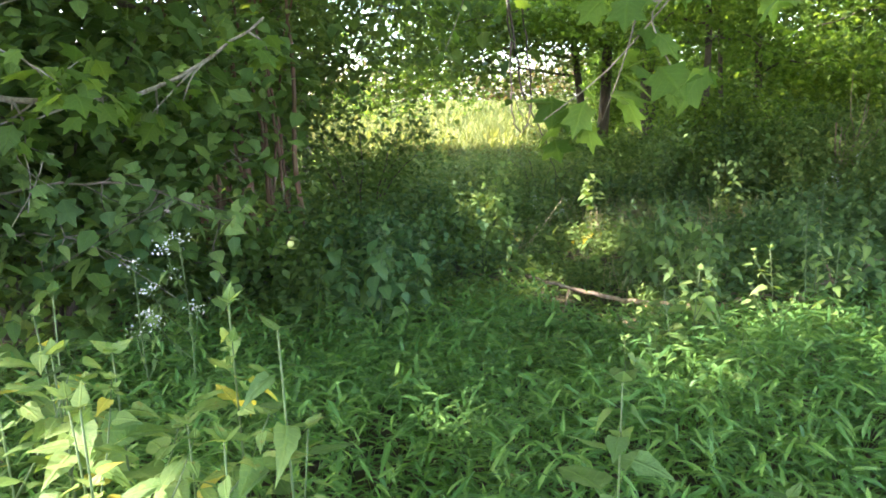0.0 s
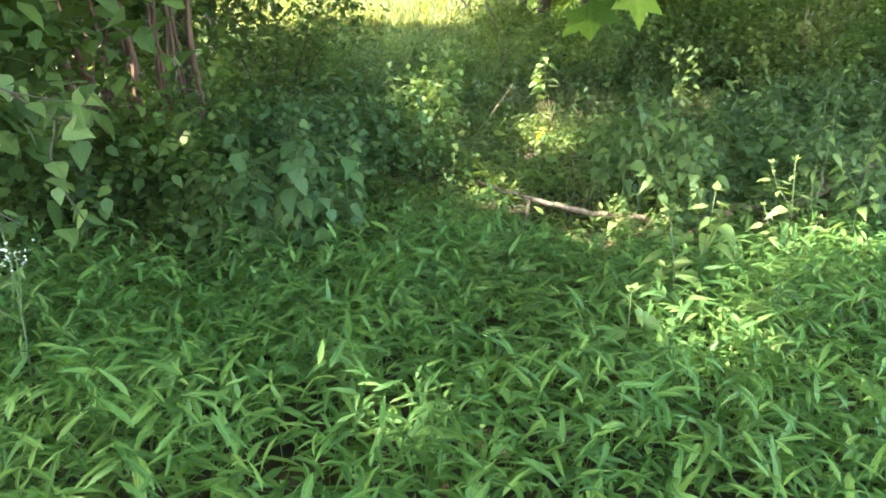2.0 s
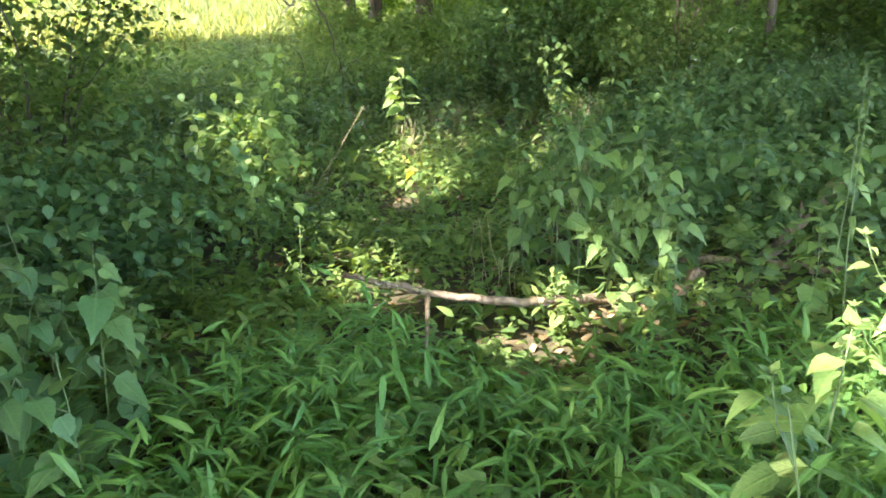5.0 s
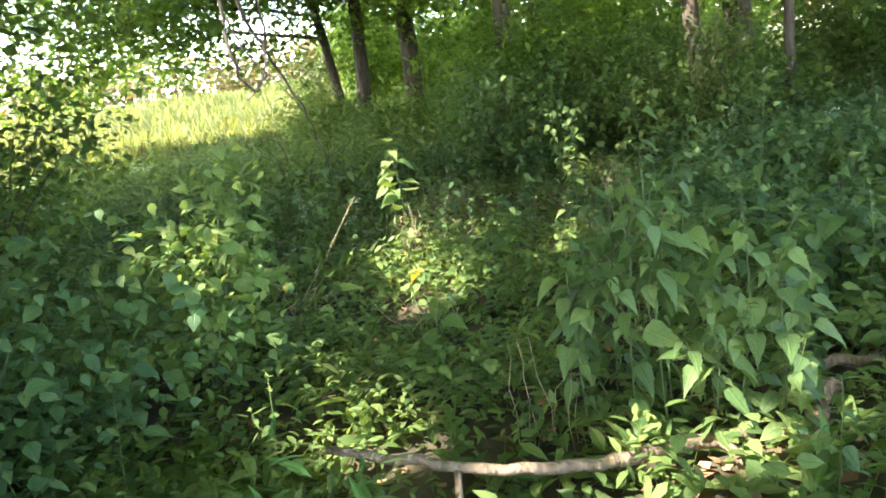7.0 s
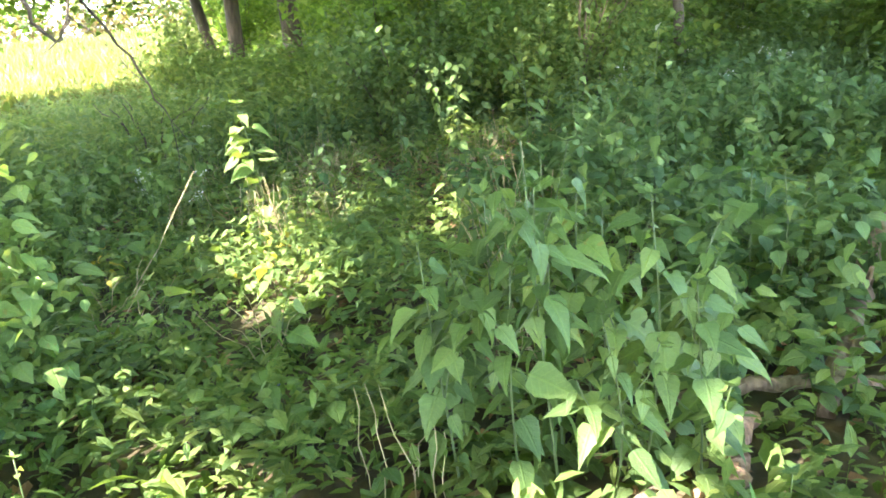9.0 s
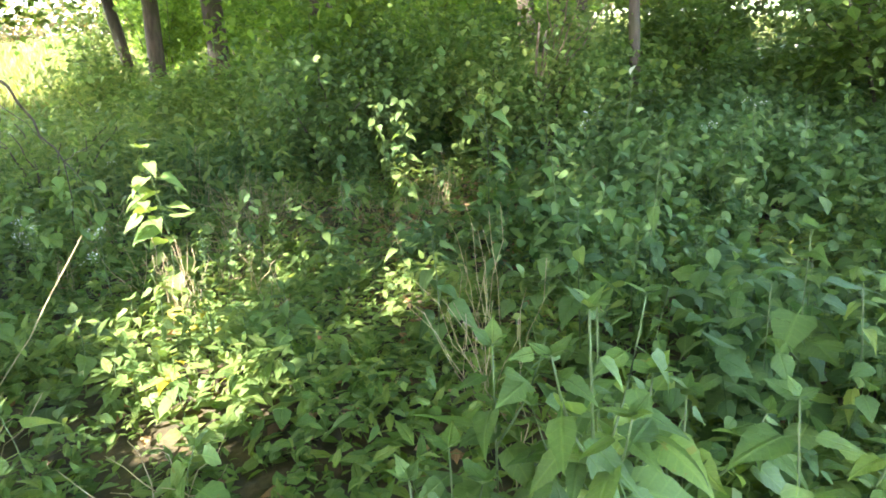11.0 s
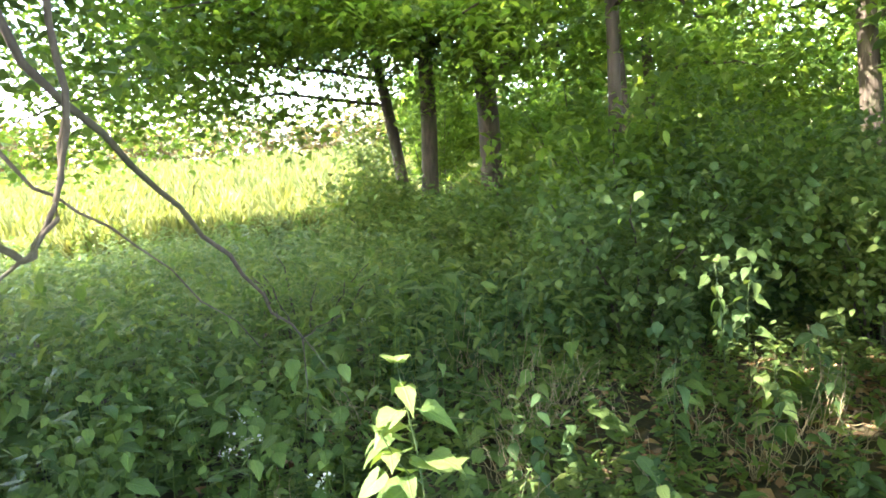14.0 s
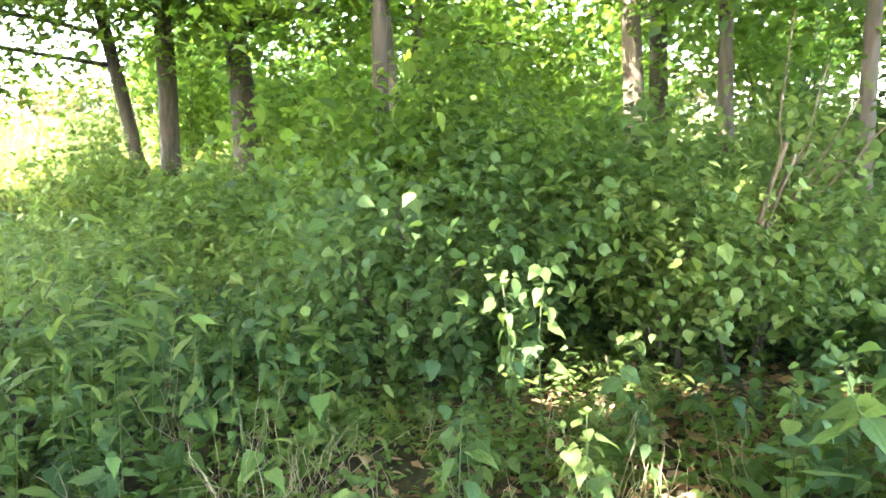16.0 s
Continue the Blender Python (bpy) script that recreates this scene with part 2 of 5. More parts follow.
BLADE = strip(0.165, 0.25, 0.25, 0.62)
WEED_LEAF = strip(0.36, 0.24, 0.30, 0.66)
BROAD_LEAF = strip(0.70, 0.2, 0.26, 0.62)
DIAMOND = (np.array([(0, 0, 0), (0.42, -0.33, 0.05), (0.42, 0.33, 0.05), (1, 0, -0.12)], float), np.array([(0, 1, 3), (0, 3, 2)]), np.array([(0, 0.5), (0.42, 0.17), (0.42, 0.83), (1, 0.5)], float))
REED = (DIAMOND[0] * (1, 0.24, 1), DIAMOND[1], DIAMOND[2])
HERB_STRIP = (np.array([(0, 0, 0), (0.14, -0.27, 0.03), (0.14, 0.27, 0.03), (0.42, -0.37, 0.02), (0.42, 0.37, 0.02), (0.72, -0.2, -0.08), (0.72, 0.2, -0.08), (1, 0, -0.26)], float),
              np.array([(0, 1, 2), (1, 3, 4), (1, 4, 2), (3, 5, 6), (3, 6, 4), (5, 7, 6)]),
              np.array([(0, 0.5), (0.14, 0.23), (0.14, 0.77), (0.42, 0.13), (0.42, 0.87), (0.72, 0.3), (0.72, 0.7), (1, 0.5)], float))
LANCE = ovate(width=0.28, rows=2, fold=0.2, droop=0.22)
ROUND = ovate(width=0.88, rows=5, fold=0.1, droop=0.18, fat=0.36)
LOBED = lobed(0.18)
OVATE_T = BROAD_LEAF
FAR_LOBED = (np.array([(0, 0, 0), (0.3, -0.52, -0.06), (0.45, -0.24, 0.02), (1, 0, -0.14), (0.45, 0.24, 0.02), (0.3, 0.52, -0.06)], float),
             np.array([(0, 1, 2), (0, 2, 4), (0, 4, 5), (2, 3, 4)]), np.array([(0, 0.5), (0.3, 0), (0.45, 0.26), (1, 0.5), (0.45, 0.74), (0.3, 1)], float))
LOBED_S = (np.array([(0, 0, 0), (0.2, -0.5, -0.04), (0.45, -0.2, 0.0), (0.75, -0.42, -0.1), (1, 0, -0.12), (0.75, 0.42, -0.1), (0.45, 0.2, 0.0), (0.2, 0.5, -0.04)], float),
           np.array([(0, 1, 2), (0, 2, 6), (0, 6, 7), (2, 3, 4), (2, 4, 6), (4, 5, 6)]),
           np.array([(0, 0.5), (0.2, 0), (0.45, 0.3), (0.75, 0.08), (1, 0.5), (0.75, 0.92), (0.45, 0.7), (0.2, 1)], float))


def frames(az, pitch, roll):
    """Turns, one for each leaf: heading, rise of the tip and roll, in radians."""
    ca, sa, cp, sp, cr, sr = np.cos(az), np.sin(az), np.cos(pitch), np.sin(pitch), np.cos(roll), np.sin(roll)
    ahead = np.stack([ca * cp, sa * cp, sp], 1)
    side = np.stack([-sa, ca, np.zeros_like(az)], 1)
    up = np.cross(ahead, side)
    left = side * cr[:, None] + up * sr[:, None]
    return np.stack([ahead, left, np.cross(ahead, left)], 2)


def leaf_arrays(shape, pos, az, pitch, roll, size):
    v, f, u = shape
    turn = frames(az, pitch, roll)
    verts = np.einsum("nij,kj->nki", turn, v) * np.asarray(size)[:, None, None] + pos[:, None, :]
    tris = f[None] + (np.arange(len(pos)) * len(v))[:, None, None]
    return verts.reshape(-1, 3), tris.reshape(-1, 3), np.tile(u, (len(pos), 1))


def joined(*sets):
    verts, tris, uvs, base = [], [], [], 0
    for v, t, u in sets:
        verts.append(v), tris.append(t + base), uvs.append(u)
        base += len(v)
    return np.concatenate(verts), np.concatenate(tris), np.concatenate(uvs)


def tube_arrays(points, radii, sides=8, wobble=0.0, seed=0):
    pts = np.asarray(points, float)
    rad = np.asarray(radii, float) * np.ones(len(pts))
    rng = np.random.default_rng(seed)
    tang = np.gradient(pts, axis=0)
    tang /= np.linalg.norm(tang, axis=1)[:, None] + 1e-9
    ref = np.where(np.abs(tang[:, 2:3]) > 0.9, (1.0, 0, 0), (0, 0, 1.0))
    a = np.cross(tang, ref)
    a /= np.linalg.norm(a, axis=1)[:, None] + 1e-9
    b = np.cross(tang, a)
    ang = np.linspace(0, 2 * np.pi, sides, endpoint=False)
    r = rad[:, None] * (1 + wobble * rng.normal(size=(len(pts), sides)))
    verts = pts[:, None] + r[:, :, None] * (np.cos(ang)[None, :, None] * a[:, None] + np.sin(ang)[None, :, None] * b[:, None])
    tris = []
    for i in range(len(pts) - 1):
        for j in range(sides):
            p, q = i * sides + j, i * sides + (j + 1) % sides
            tris += [(p, q, q + sides), (p, q + sides, p + sides)]
    end = len(pts) * sides
    tris += [(end, (j + 1) % sides, j) for j in range(sides)]
    tris += [(end + 1, end - sides + j, end - sides + (j + 1) % sides) for j in range(sides)]
    verts = np.concatenate([verts.reshape(-1, 3), pts[:1], pts[-1:]])
    return verts, np.array(tris), np.zeros((len(verts), 2))


def curve_points(points, count, jitter=0.0, seed=0):
    """A smooth line through the given points."""
    pts = np.asarray(points, float)
    ext = np.concatenate([[2 * pts[0] - pts[1]], pts, [2 * pts[-1] - pts[-2]]])
    out = []
    for s in np.linspace(0, len(pts) - 1, count):
        i = min(int(s), len(pts) - 2)
        u = s - i
        p0, p1, p2, p3 = ext[i : i + 4]
        out.append(0.5 * (2 * p1 + (p2 - p0) * u + (2 * p0 - 5 * p1 + 4 * p2 - p3) * u * u + (3 * p1 - p0 - 3 * p2 + p3) * u ** 3))
    out = np.array(out)
    if jitter:
        out[1:-1] += np.random.default_rng(seed).normal(size=(count - 2, 3)) * jitter
    return out


def part(name, arrays, material, parent=None, label=""):
    ob = new(name, mesh_from(name, *arrays, material=material))
    if parent:
        ob.parent = parent
    if label:
        ob["label"] = label
    return ob


def thing(name, place, label, category, group="", kind=""):
    ob = new(name)
    ob.location = place
    ob.empty_display_size = 0.1
    return tagged(ob, label, category, group, kind)


def stuff(name, arrays, material, label, category):
    return tagged(part(name, arrays, material), label, category, kind="stuff")


def lump(x, y):
    """Height of the ground."""
    x, y = np.asarray(x, float), np.asarray(y, float)
    near = 0.035 * np.sin(1.3 * x + 0.7 * y) + 0.03 * np.sin(0.6 * x - 1.7 * y + 1) + 0.015 * np.sin(4.1 * x + 3.3 * y)
    return near * (np.abs(y) < 30) + 0.038 * np.clip(y - 21, 0, 70)


# ---------------------------------------------------------------- ground
gx = np.concatenate([[-900, -300, -100, -50], np.arange(-22, 26.1, 0.4), [50, 100, 300, 900]])
gy = np.concatenate([[-900, -300, -100, -40], np.arange(-18, 30.1, 0.4), [40, 60, 91, 200, 900]])
GX, GY = np.meshgrid(gx, gy)
gverts = np.stack([GX.ravel(), GY.ravel(), lump(GX, GY).ravel() + RNG.normal(size=GX.size) * 0.012 * (np.abs(GX.ravel()) < 25)], 1)
cols = len(gx)
gq = [(r * cols + c, r * cols + c + 1, (r + 1) * cols + c + 1, (r + 1) * cols + c) for r in range(len(gy) - 1) for c in range(cols - 1)]
tagged(new("ground", mesh_from("ground", gverts, gq, None, GROUND)), "dark woodland soil running out to a sunlit meadow", "ground", kind="structure")

# ---------------------------------------------------------------- trees
# Places to be sunlit, where leaves are left out towards the sun: x, y, z and width of the gap.
GAPS = ((1.9, 9.25, 0.75, 0.22), (1.85, 8.85, 0.15, 0.22), (1.75, 8.35, 0.1, 0.17), (1.70, 7.8, 0.15, 0.19), (2.75, 10.2, 0.1, 0.2), (0.42, 7.3, 0.75, 0.20), (0.5, 7.0, 0.4, 0.1),
        (2.16, 5.60, 0.38, 0.13), (1.5, 4.1, 0.6, 0.2), (2.2, 4.5, 0.6, 0.22), (1.3, 3.5, 0.4, 0.14), (3.9, 9.95, 0.4, 0.14), (5.05, 10.85, 0.1, 0.10), (5.85, 10.6, 1.35, 0.16),
        (-1.15, 1.3, 0.95, 0.42), (0.68, 6.37, 0.3, 0.24), (0.25, 5.6, 0.3, 0.08), (-1.8, 7.25, 0.8, 0.28), (-1.26, 6.2, 0.5, 0.15), (-1.3, 3.45, 1.0, 0.10), (5.25, 8.9, 1.0, 0.1),
        (2.98, 8.5, 0.2, 0.18), (1.3, 5.6, 0.2, 0.2), (4.3, 10.85, 0.65, 0.2), (1.2, 4.9, 0.2, 0.18), (2.6, 3.7, 0.5, 0.18), (1.9, 2.9, 0.4, 0.1), (1.85, 5.5, 0.1, 0.16),
        (5.85, 9.92, 0.08, 0.14), (5.62, 10.75, 0.08, 0.14), (1.75, 5.88, 0.1, 0.1), (2.2, 5.63, 0.1, 0.12), (1.55, 6.85, 0.1, 0.09), (1.95, 7.15, 0.1, 0.08), (2.35, 7.45, 0.1, 0.08), (1.3, 6.4, 0.12, 0.07), (1.0, 6.9, 0.15, 0.06),
        (2.2, 7.9, 0.1, 0.09), (2.7, 8.2, 0.1, 0.10), (1.15, 7.5, 0.15, 0.05), (2.6, 8.9, 0.1, 0.06), (3.2, 9.4, 0.1, 0.06), (0.95, 8.85, 0.2, 0.09), (3.3, 10.2, 0.1, 0.06), (-0.18, 3.05, 0.4, 0.10), (-0.41, 2.42, 0.4, 0.06))


def open_to_sun(pos, low=2.0, margin=0.10):
    s = np.array(TO_SUN)
    keep = np.ones(len(pos), bool)
    for x, y, z, r in GAPS:
        off = pos - (x, y, z)
        along = off @ s
        far = np.linalg.norm(off - along[:, None] * s, axis=1)
        keep &= ~((far < r + margin) & (pos[:, 2] > low))
    return pos[keep]


def shades_gap(line, width):
    """Whether a limb would close one of the gaps."""
    return len(open_to_sun(np.asarray(line), 2.0, width - 0.05)) < len(line)


def crown(centres, spread, count, rng, flat=0.6):
    """Leaf places in clumps round the given centres."""
    which = rng.integers(0, len(centres), count)
    off = rng.normal(size=(count, 3)) * (spread, spread, spread * flat)
    return np.asarray(centres)[which] + off


def leaves_at(shape, pos, size, rng, pitch=(-0.35, 0.35), roll=0.4, vary=0.25):
    n = len(pos)
    return leaf_arrays(shape, pos, rng.uniform(0, 2 * np.pi, n), rng.normal(*pitch, n), rng.normal(0, roll, n), size * rng.normal(1, vary, n).clip(0.5, 1.6))


def tree(base, height, width, lean, reach, low, clumps, leaves, leaf_size, label, seed, shape=FAR_LOBED, material=MAPLE, bark=BARK, side=(0, 0), limbs=9, spread=0.45, top=5.2):
    """A trunk, limbs and a crown whose lowest leaves hang at the height low."""
    rng = np.random.default_rng(seed)
    bx, by = base
    root = thing("tree", (0, 0, 0), label, "tree", "trees at the edge of the wood")
    zs = np.linspace(-0.15, height, 14)
    pts = np.stack([bx + lean[0] * zs + 0.05 * np.sin(zs * 1.1 + seed), by + lean[1] * zs + 0.05 * np.cos(zs * 0.9 + seed), zs + lump(bx, by)], 1)
    rad = 0.5 * width * (1 - 0.62 * (zs / height).clip(0, 1)) * (1 + 0.55 * np.exp(-zs.clip(0) * 5))
    part("trunk", tube_arrays(pts, rad, 14, 0.035, seed), bark, root)
    centres, lines = [], []
    for i in range(limbs):
        z = low + (min(height, top + 1) - low) * rng.uniform(0.1, 0.9)
        start = np.array([np.interp(z, zs, pts[:, k]) for k in range(3)])
        a = rng.uniform(0, 2 * np.pi)
        r = reach * rng.uniform(0.6, 1.0)
        tip = start + (r * math.cos(a) + side[0] * rng.uniform(0.4, 1), r * math.sin(a) + side[1] * rng.uniform(0.4, 1), rng.uniform(-0.2, 0.25) * r)
        tip[2] = max(tip[2], low + 0.2)
        mid = (start + tip) / 2 + (0, 0, 0.14 * r)
        line = curve_points((start, mid, tip), 7, 0.06, seed + i)
        if shades_gap(line, width * 0.17):
            lines.append(line)
            continue
        part("limb", tube_arrays(line, np.linspace(width * 0.17, 0.012, 7), 6, 0.05, i), bark, root)
        lines.append(line)
    for i in range(clumps):
        line = lines[i % limbs]
        at = line[rng.integers(2, 7)] + rng.normal(size=3) * (reach * 0.28, reach * 0.28, 0.6)
        at[2] = np.clip(at[2], low + abs(rng.normal()) * 0.35, top + rng.uniform(-1.5, 1.0))
        centres.append(at)
    pos = open_to_sun(crown(centres, spread, leaves, rng))
    part("crown", leaves_at(shape, pos, leaf_size, rng), material, root)
    return root


def shade_tree(base, height, width, reach, leaves, seed, label, shift=(0, 0)):
    """Added tall tree whose broad unseen crown closes the leaf roof over the walk."""
    rng = np.random.default_rng(seed)
    root = thing("tree", (0, 0, 0), label, "tree", "trees at the edge of the wood")
    zs = np.linspace(-0.15, height, 12)
    pts = np.stack([base[0] + 0.06 * np.sin(zs + seed), base[1] + 0.06 * np.cos(zs + seed), zs], 1)
    part("trunk", tube_arrays(pts, 0.5 * width * (1 - 0.6 * zs.clip(0) / height), 12, 0.04, seed), BARK, root)
    for i in range(8):
        a = 2 * np.pi * i / 8 + rng.uniform(-0.3, 0.3)
        z = height * rng.uniform(0.55, 0.85)
        tip = np.array([base[0] + shift[0] + reach * 0.9 * math.cos(a), base[1] + shift[1] + reach * 0.9 * math.sin(a), z + rng.uniform(0.2, 1.2)])
        start = np.array([base[0], base[1], z])
        line = curve_points((start, (start + tip) / 2 + (0, 0, 0.5), tip), 12, 0.05, i)
        if shades_gap(line, width * 0.2):
            continue
        part("limb", tube_arrays(line[::2], np.linspace(width * 0.2, 0.02, 6), 6), BARK, root)
    r = reach * np.sqrt(rng.uniform(0, 1, leaves))
    a = rng.uniform(0, 2 * np.pi, leaves)
    z = height * 0.62 + rng.uniform(0, 1, leaves) * height * 0.42 * (1.15 - (r / reach) ** 2)
    pos = open_to_sun(np.stack([base[0] + shift[0] + r * np.cos(a), base[1] + shift[1] + r * np.sin(a), z], 1), 2.0, 0.15)
    part("crown", leaves_at(DIAMOND, pos, 0.37, rng, (-0.2, 0.4), 0.45), ROOF, root)
    return root


tree((4.50, 20.0), 9.0, 0.34, (0.01, 0.0), 3.6, 2.6, 190, 16500, 0.13, "mature maple with a straight dark trunk at the meadow's edge", 11, side=(-2.2, -1.8))
tree((5.80, 20.4), 10.0, 0.46, (-0.012, 0.0), 3.8, 2.6, 160, 11500, 0.13, "thick straight maple with dark brown bark", 12, side=(0.4, -1.8))
tree((4.20, 20.95), 8.5, 0.26, (-0.09, 0.02), 4.4, 1.9, 320, 33000, 0.135, "slim leaning maple whose leaves hang low over the weeds", 13, side=(-3.0, -2.2))
tree((9.5, 15.1), 8.5, 0.32, (-0.02, 0.0), 2.8, 1.9, 120, 8000, 0.14, "dark grey trunk standing behind the shrubs", 14)
tree((12.0, 16.9), 9.5, 0.36, (0.0, 0.0), 3.0, 1.9, 120, 8000, 0.15, "dark straight trunk in front of the bright meadow", 15)
tree((9.25, 13.4), 7.5, 0.20, (-0.015, 0.01), 2.4, 2.2, 80, 4500, 0.11, "slender grey tree beside the shrubs", 16)
tree((7.7, 11.0), 6.5, 0.14, (-0.03, 0.0), 1.9, 2.3, 60, 3200, 0.10, "thin young tree with light green leaves", 17, shape=OVATE_T, material=SHRUB)
tree((4.85, 13.4), 6.5, 0.16, (0.0, 0.0), 1.7, 2.3, 80, 4200, 0.11, "young maple half hidden by its own low leaves", 18, top=4.6)
tree((7.6, 17.6), 8.0, 0.20, (0.01, 0.0), 2.8, 1.7, 110, 7500, 0.14, "thin maple with leaves down to the shrubs", 19)
tree((13.5, 11.5), 8.5, 0.26, (0.0, 0.0), 3.0, 1.6, 120, 9000, 0.15, "maple deep in the shaded wood", 20)
tree((-3.6, 6.0), 7.5, 0.30, (0.03, 0.0), 2.7, 1.5, 160, 14500, 0.125, "leafy tree with a pale grey trunk over dark brush", 21, shape=OVATE_T, material=SHRUB, side=(0.9, 0.8), top=4.6)
tree((-3.0, 12.5), 7.0, 0.18, (0.06, 0.0), 2.9, 1.9, 130, 10000, 0.10, "leaning tree with fine dark leaves against the sky", 22, shape=OVATE_T, material=SHRUB, side=(1.8, 0.4), top=4.8)
tree((-4.8, 17.5), 8.0, 0.24, (0.02, 0.0), 3.0, 2.1, 100, 7000, 0.12, "tree with a broad crown beside the meadow", 23, shape=OVATE_T, material=SHRUB, side=(0.5, 0.0))
shade_tree((3.6, -2.6), 9.5, 0.4, 6.5, 8190, 31, "broad maple that shades the start of the walk")
# added for shade: crowns above the view, most trunks outside it too
shade_tree((-5.2, -1.0), 9.0, 0.38, 6.5, 8190, 32, "added broad tree that shades the dark side of the glade")
shade_tree((-8.5, 8.5), 10.0, 0.40, 6.5, 11500, 33, "added tall tree behind the brush with a wide shading crown")
shade_tree((7.4, 5.2), 9.0, 0.36, 6.4, 9600, 34, "added tall tree in the undergrowth with a wide shading crown", (-1.2, 1.0))
shade_tree((5.6, 14.6), 6.6, 0.12, 4.2, 3700, 39, "added slim young tree with a spreading shading crown", (-1.4, -4.0))
shade_tree((-2.6, 14.2), 9.5, 0.16, 5.8, 7600, 35, "added slim tall tree with a high shading crown", (-1.5, -0.5))
shade_tree((-2.3, 10.5), 9.0, 0.18, 5.8, 7000, 37, "added slim tree rising out of the brush with a wide shading crown", (-1.2, 0.0))
shade_tree((-5.6, 3.2), 8.5, 0.3, 6.0, 7410, 38, "added broad tree behind the dark thicket, for shade")
shade_tree((11.2, 9.6), 9.0, 0.34, 6.0, 9000, 36, "added tall tree of the inner wood with a wide shading crown")

# ---------------------------------------------------------------- undergrowth that nobody could count
WALKED = np.array([row[1:3] for row in PATH])


def off_walk(x, y):
    """Distance from the line walked."""
    p = np.stack([np.asarray(x, float), np.asarray(y, float)], -1)
    return np.linalg.norm(p[..., None, :] - WALKED, axis=-1).min(-1)


OPEN_LINE = np.array([(0.5, 6.1), (1.0, 6.5), (1.4, 7.2), (1.6, 8.0), (1.9, 8.7), (2.2, 9.5), (2.7, 10.0), (3.3, 9.9), (4.0, 9.9), (4.7, 10.3), (5.3, 10.6), (3.0, 10.8), (3.6, 10.7), (2.1, 7.3), (2.3, 7.8), (2.6, 8.4)])


def in_open(x, y):
    """1 in the low open strip of herbs between the thickets, 0 away from it."""
    p = np.stack([np.asarray(x, float), np.asarray(y, float)], -1)
    d = np.linalg.norm(p[..., None, :] - OPEN_LINE, axis=-1).min(-1)
    return 1 - np.clip((d - 0.6) / 0.5, 0, 1)


def scatter(count, x0, x1, y0, y1, keep, rng):
    x, y = rng.uniform(x0, x1, count), rng.uniform(y0, y1, count)
    ok = rng.uniform(0, 1, count) < keep(x, y)
    return x[ok], y[ok]


def wavy(x, y, s=1.0):
    return 0.5 + 0.25 * np.sin(2.1 * s * x + 1.3 * s * y) + 0.25 * np.sin(1.1 * s * x - 2.3 * s * y + 2.0)


def step(v, a, b):
    return np.clip((v - a) / (b - a), 0, 1)


def stems_and_leaves(x, y, height, leaves, shape, size, rng, tilt=(-0.15, 0.35), bare=0.15, lean=0.18, thin=0.0035, stem_share=0.5, top=1.0):
    """Upright stems with leaves set alternately along them."""
    n = len(x)
    base = np.stack([x, y, lump(x, y) - 0.02], 1)
    heading = rng.uniform(0, 2 * np.pi, n)
    tip = base + np.stack([np.cos(heading) * lean * height, np.sin(heading) * lean * height, height], 1)
    sets = []
    for k in range(leaves):
        u = bare + (top - bare) * (k + rng.uniform(0.2, 0.8, n)) / leaves
        at = base + (tip - base) * u[:, None]
        az = heading + k * 2.4 + rng.normal(0, 0.4, n)
        sets.append(leaf_arrays(shape, at, az, rng.normal(*tilt, n), rng.normal(0, 0.3, n), size * rng.normal(1, 0.22, n).clip(0.5, 1.5) * (1.1 - 0.35 * u)))
    stem_count = int(n * stem_share)
    a, b = base[:stem_count], tip[:stem_count]
    r = thin
    quad = np.stack([a + (r, 0, 0), a + (-r, r, 0), a + (0, -r, 0), b], 1).reshape(-1, 3)
    tri = np.array([(0, 1, 3), (1, 2, 3), (2, 0, 3)])[None] + 4 * np.arange(stem_count)[:, None, None]
    sets.append((quad, tri.reshape(-1, 3), np.full((len(quad), 2), 0.5)))
    return joined(*sets)


rng = np.random.default_rng(101)
# a deep carpet of bamboo-like grass where the walk begins
by_branch = lambda x, y: 1 - 0.85 * np.exp(-(((x - 2.05) / 0.5) ** 2 + ((y - 5.68) / 0.28) ** 2))
grass_zone = lambda x, y: by_branch(x, y) * step(5.5 + 0.3 * np.sin(3 * x) - np.where(x < -0.9, 0.6, 0.0) - 0.7 * step(x, 1.9, 2.4) - y, 0, 0.6) * (1 - 0.75 * step(-x, 2.6, 3.4)) * step(5.6 + np.sin(2.3 * y) * 0.5 - np.abs(x - 0.3), 0, 1.6) * step(y + 1.6 + 0.4 * np.sin(2.7 * x), 0, 1.6)
x, y = scatter(18500, -4.6, 5.6, -1.6, 5.9, grass_zone, rng)
h = (0.28 + 0.18 * wavy(x, y)) * rng.normal(1, 0.15, len(x)) * (0.55 + 0.45 * step(off_walk(x, y), 0.0, 0.5))
stuff("stiltgrass", stems_and_leaves(x, y, h, 7, BLADE, 0.132, rng, (0.12, 0.40), 0.3, 0.3, 0.002), STILT, "dense carpet of shaded bamboo-like grass blades", "grass")
# low broad-leaved cover over the forest floor
low_zone = lambda x, y: by_branch(x, y) * step(y - 4.0 + 0.3 * np.sin(2 * x), 0, 0.6) * (0.6 + 0.4 * step(wavy(x, y, 1.7), 0.3, 0.55)) * (1 - 0.8 * np.exp(-(((x - 3.8) / 0.9) ** 2 + ((y - 9.8) / 1.0) ** 2))) * (1 - 0.5 * np.exp(-(((x - 2.9) / 0.8) ** 2 + ((y - 10.7) / 0.9) ** 2))) * (1 - 0.85 * np.exp(-(((x - 5.75) / 0.5) ** 2 + ((y - 10.3) / 0.7) ** 2)))
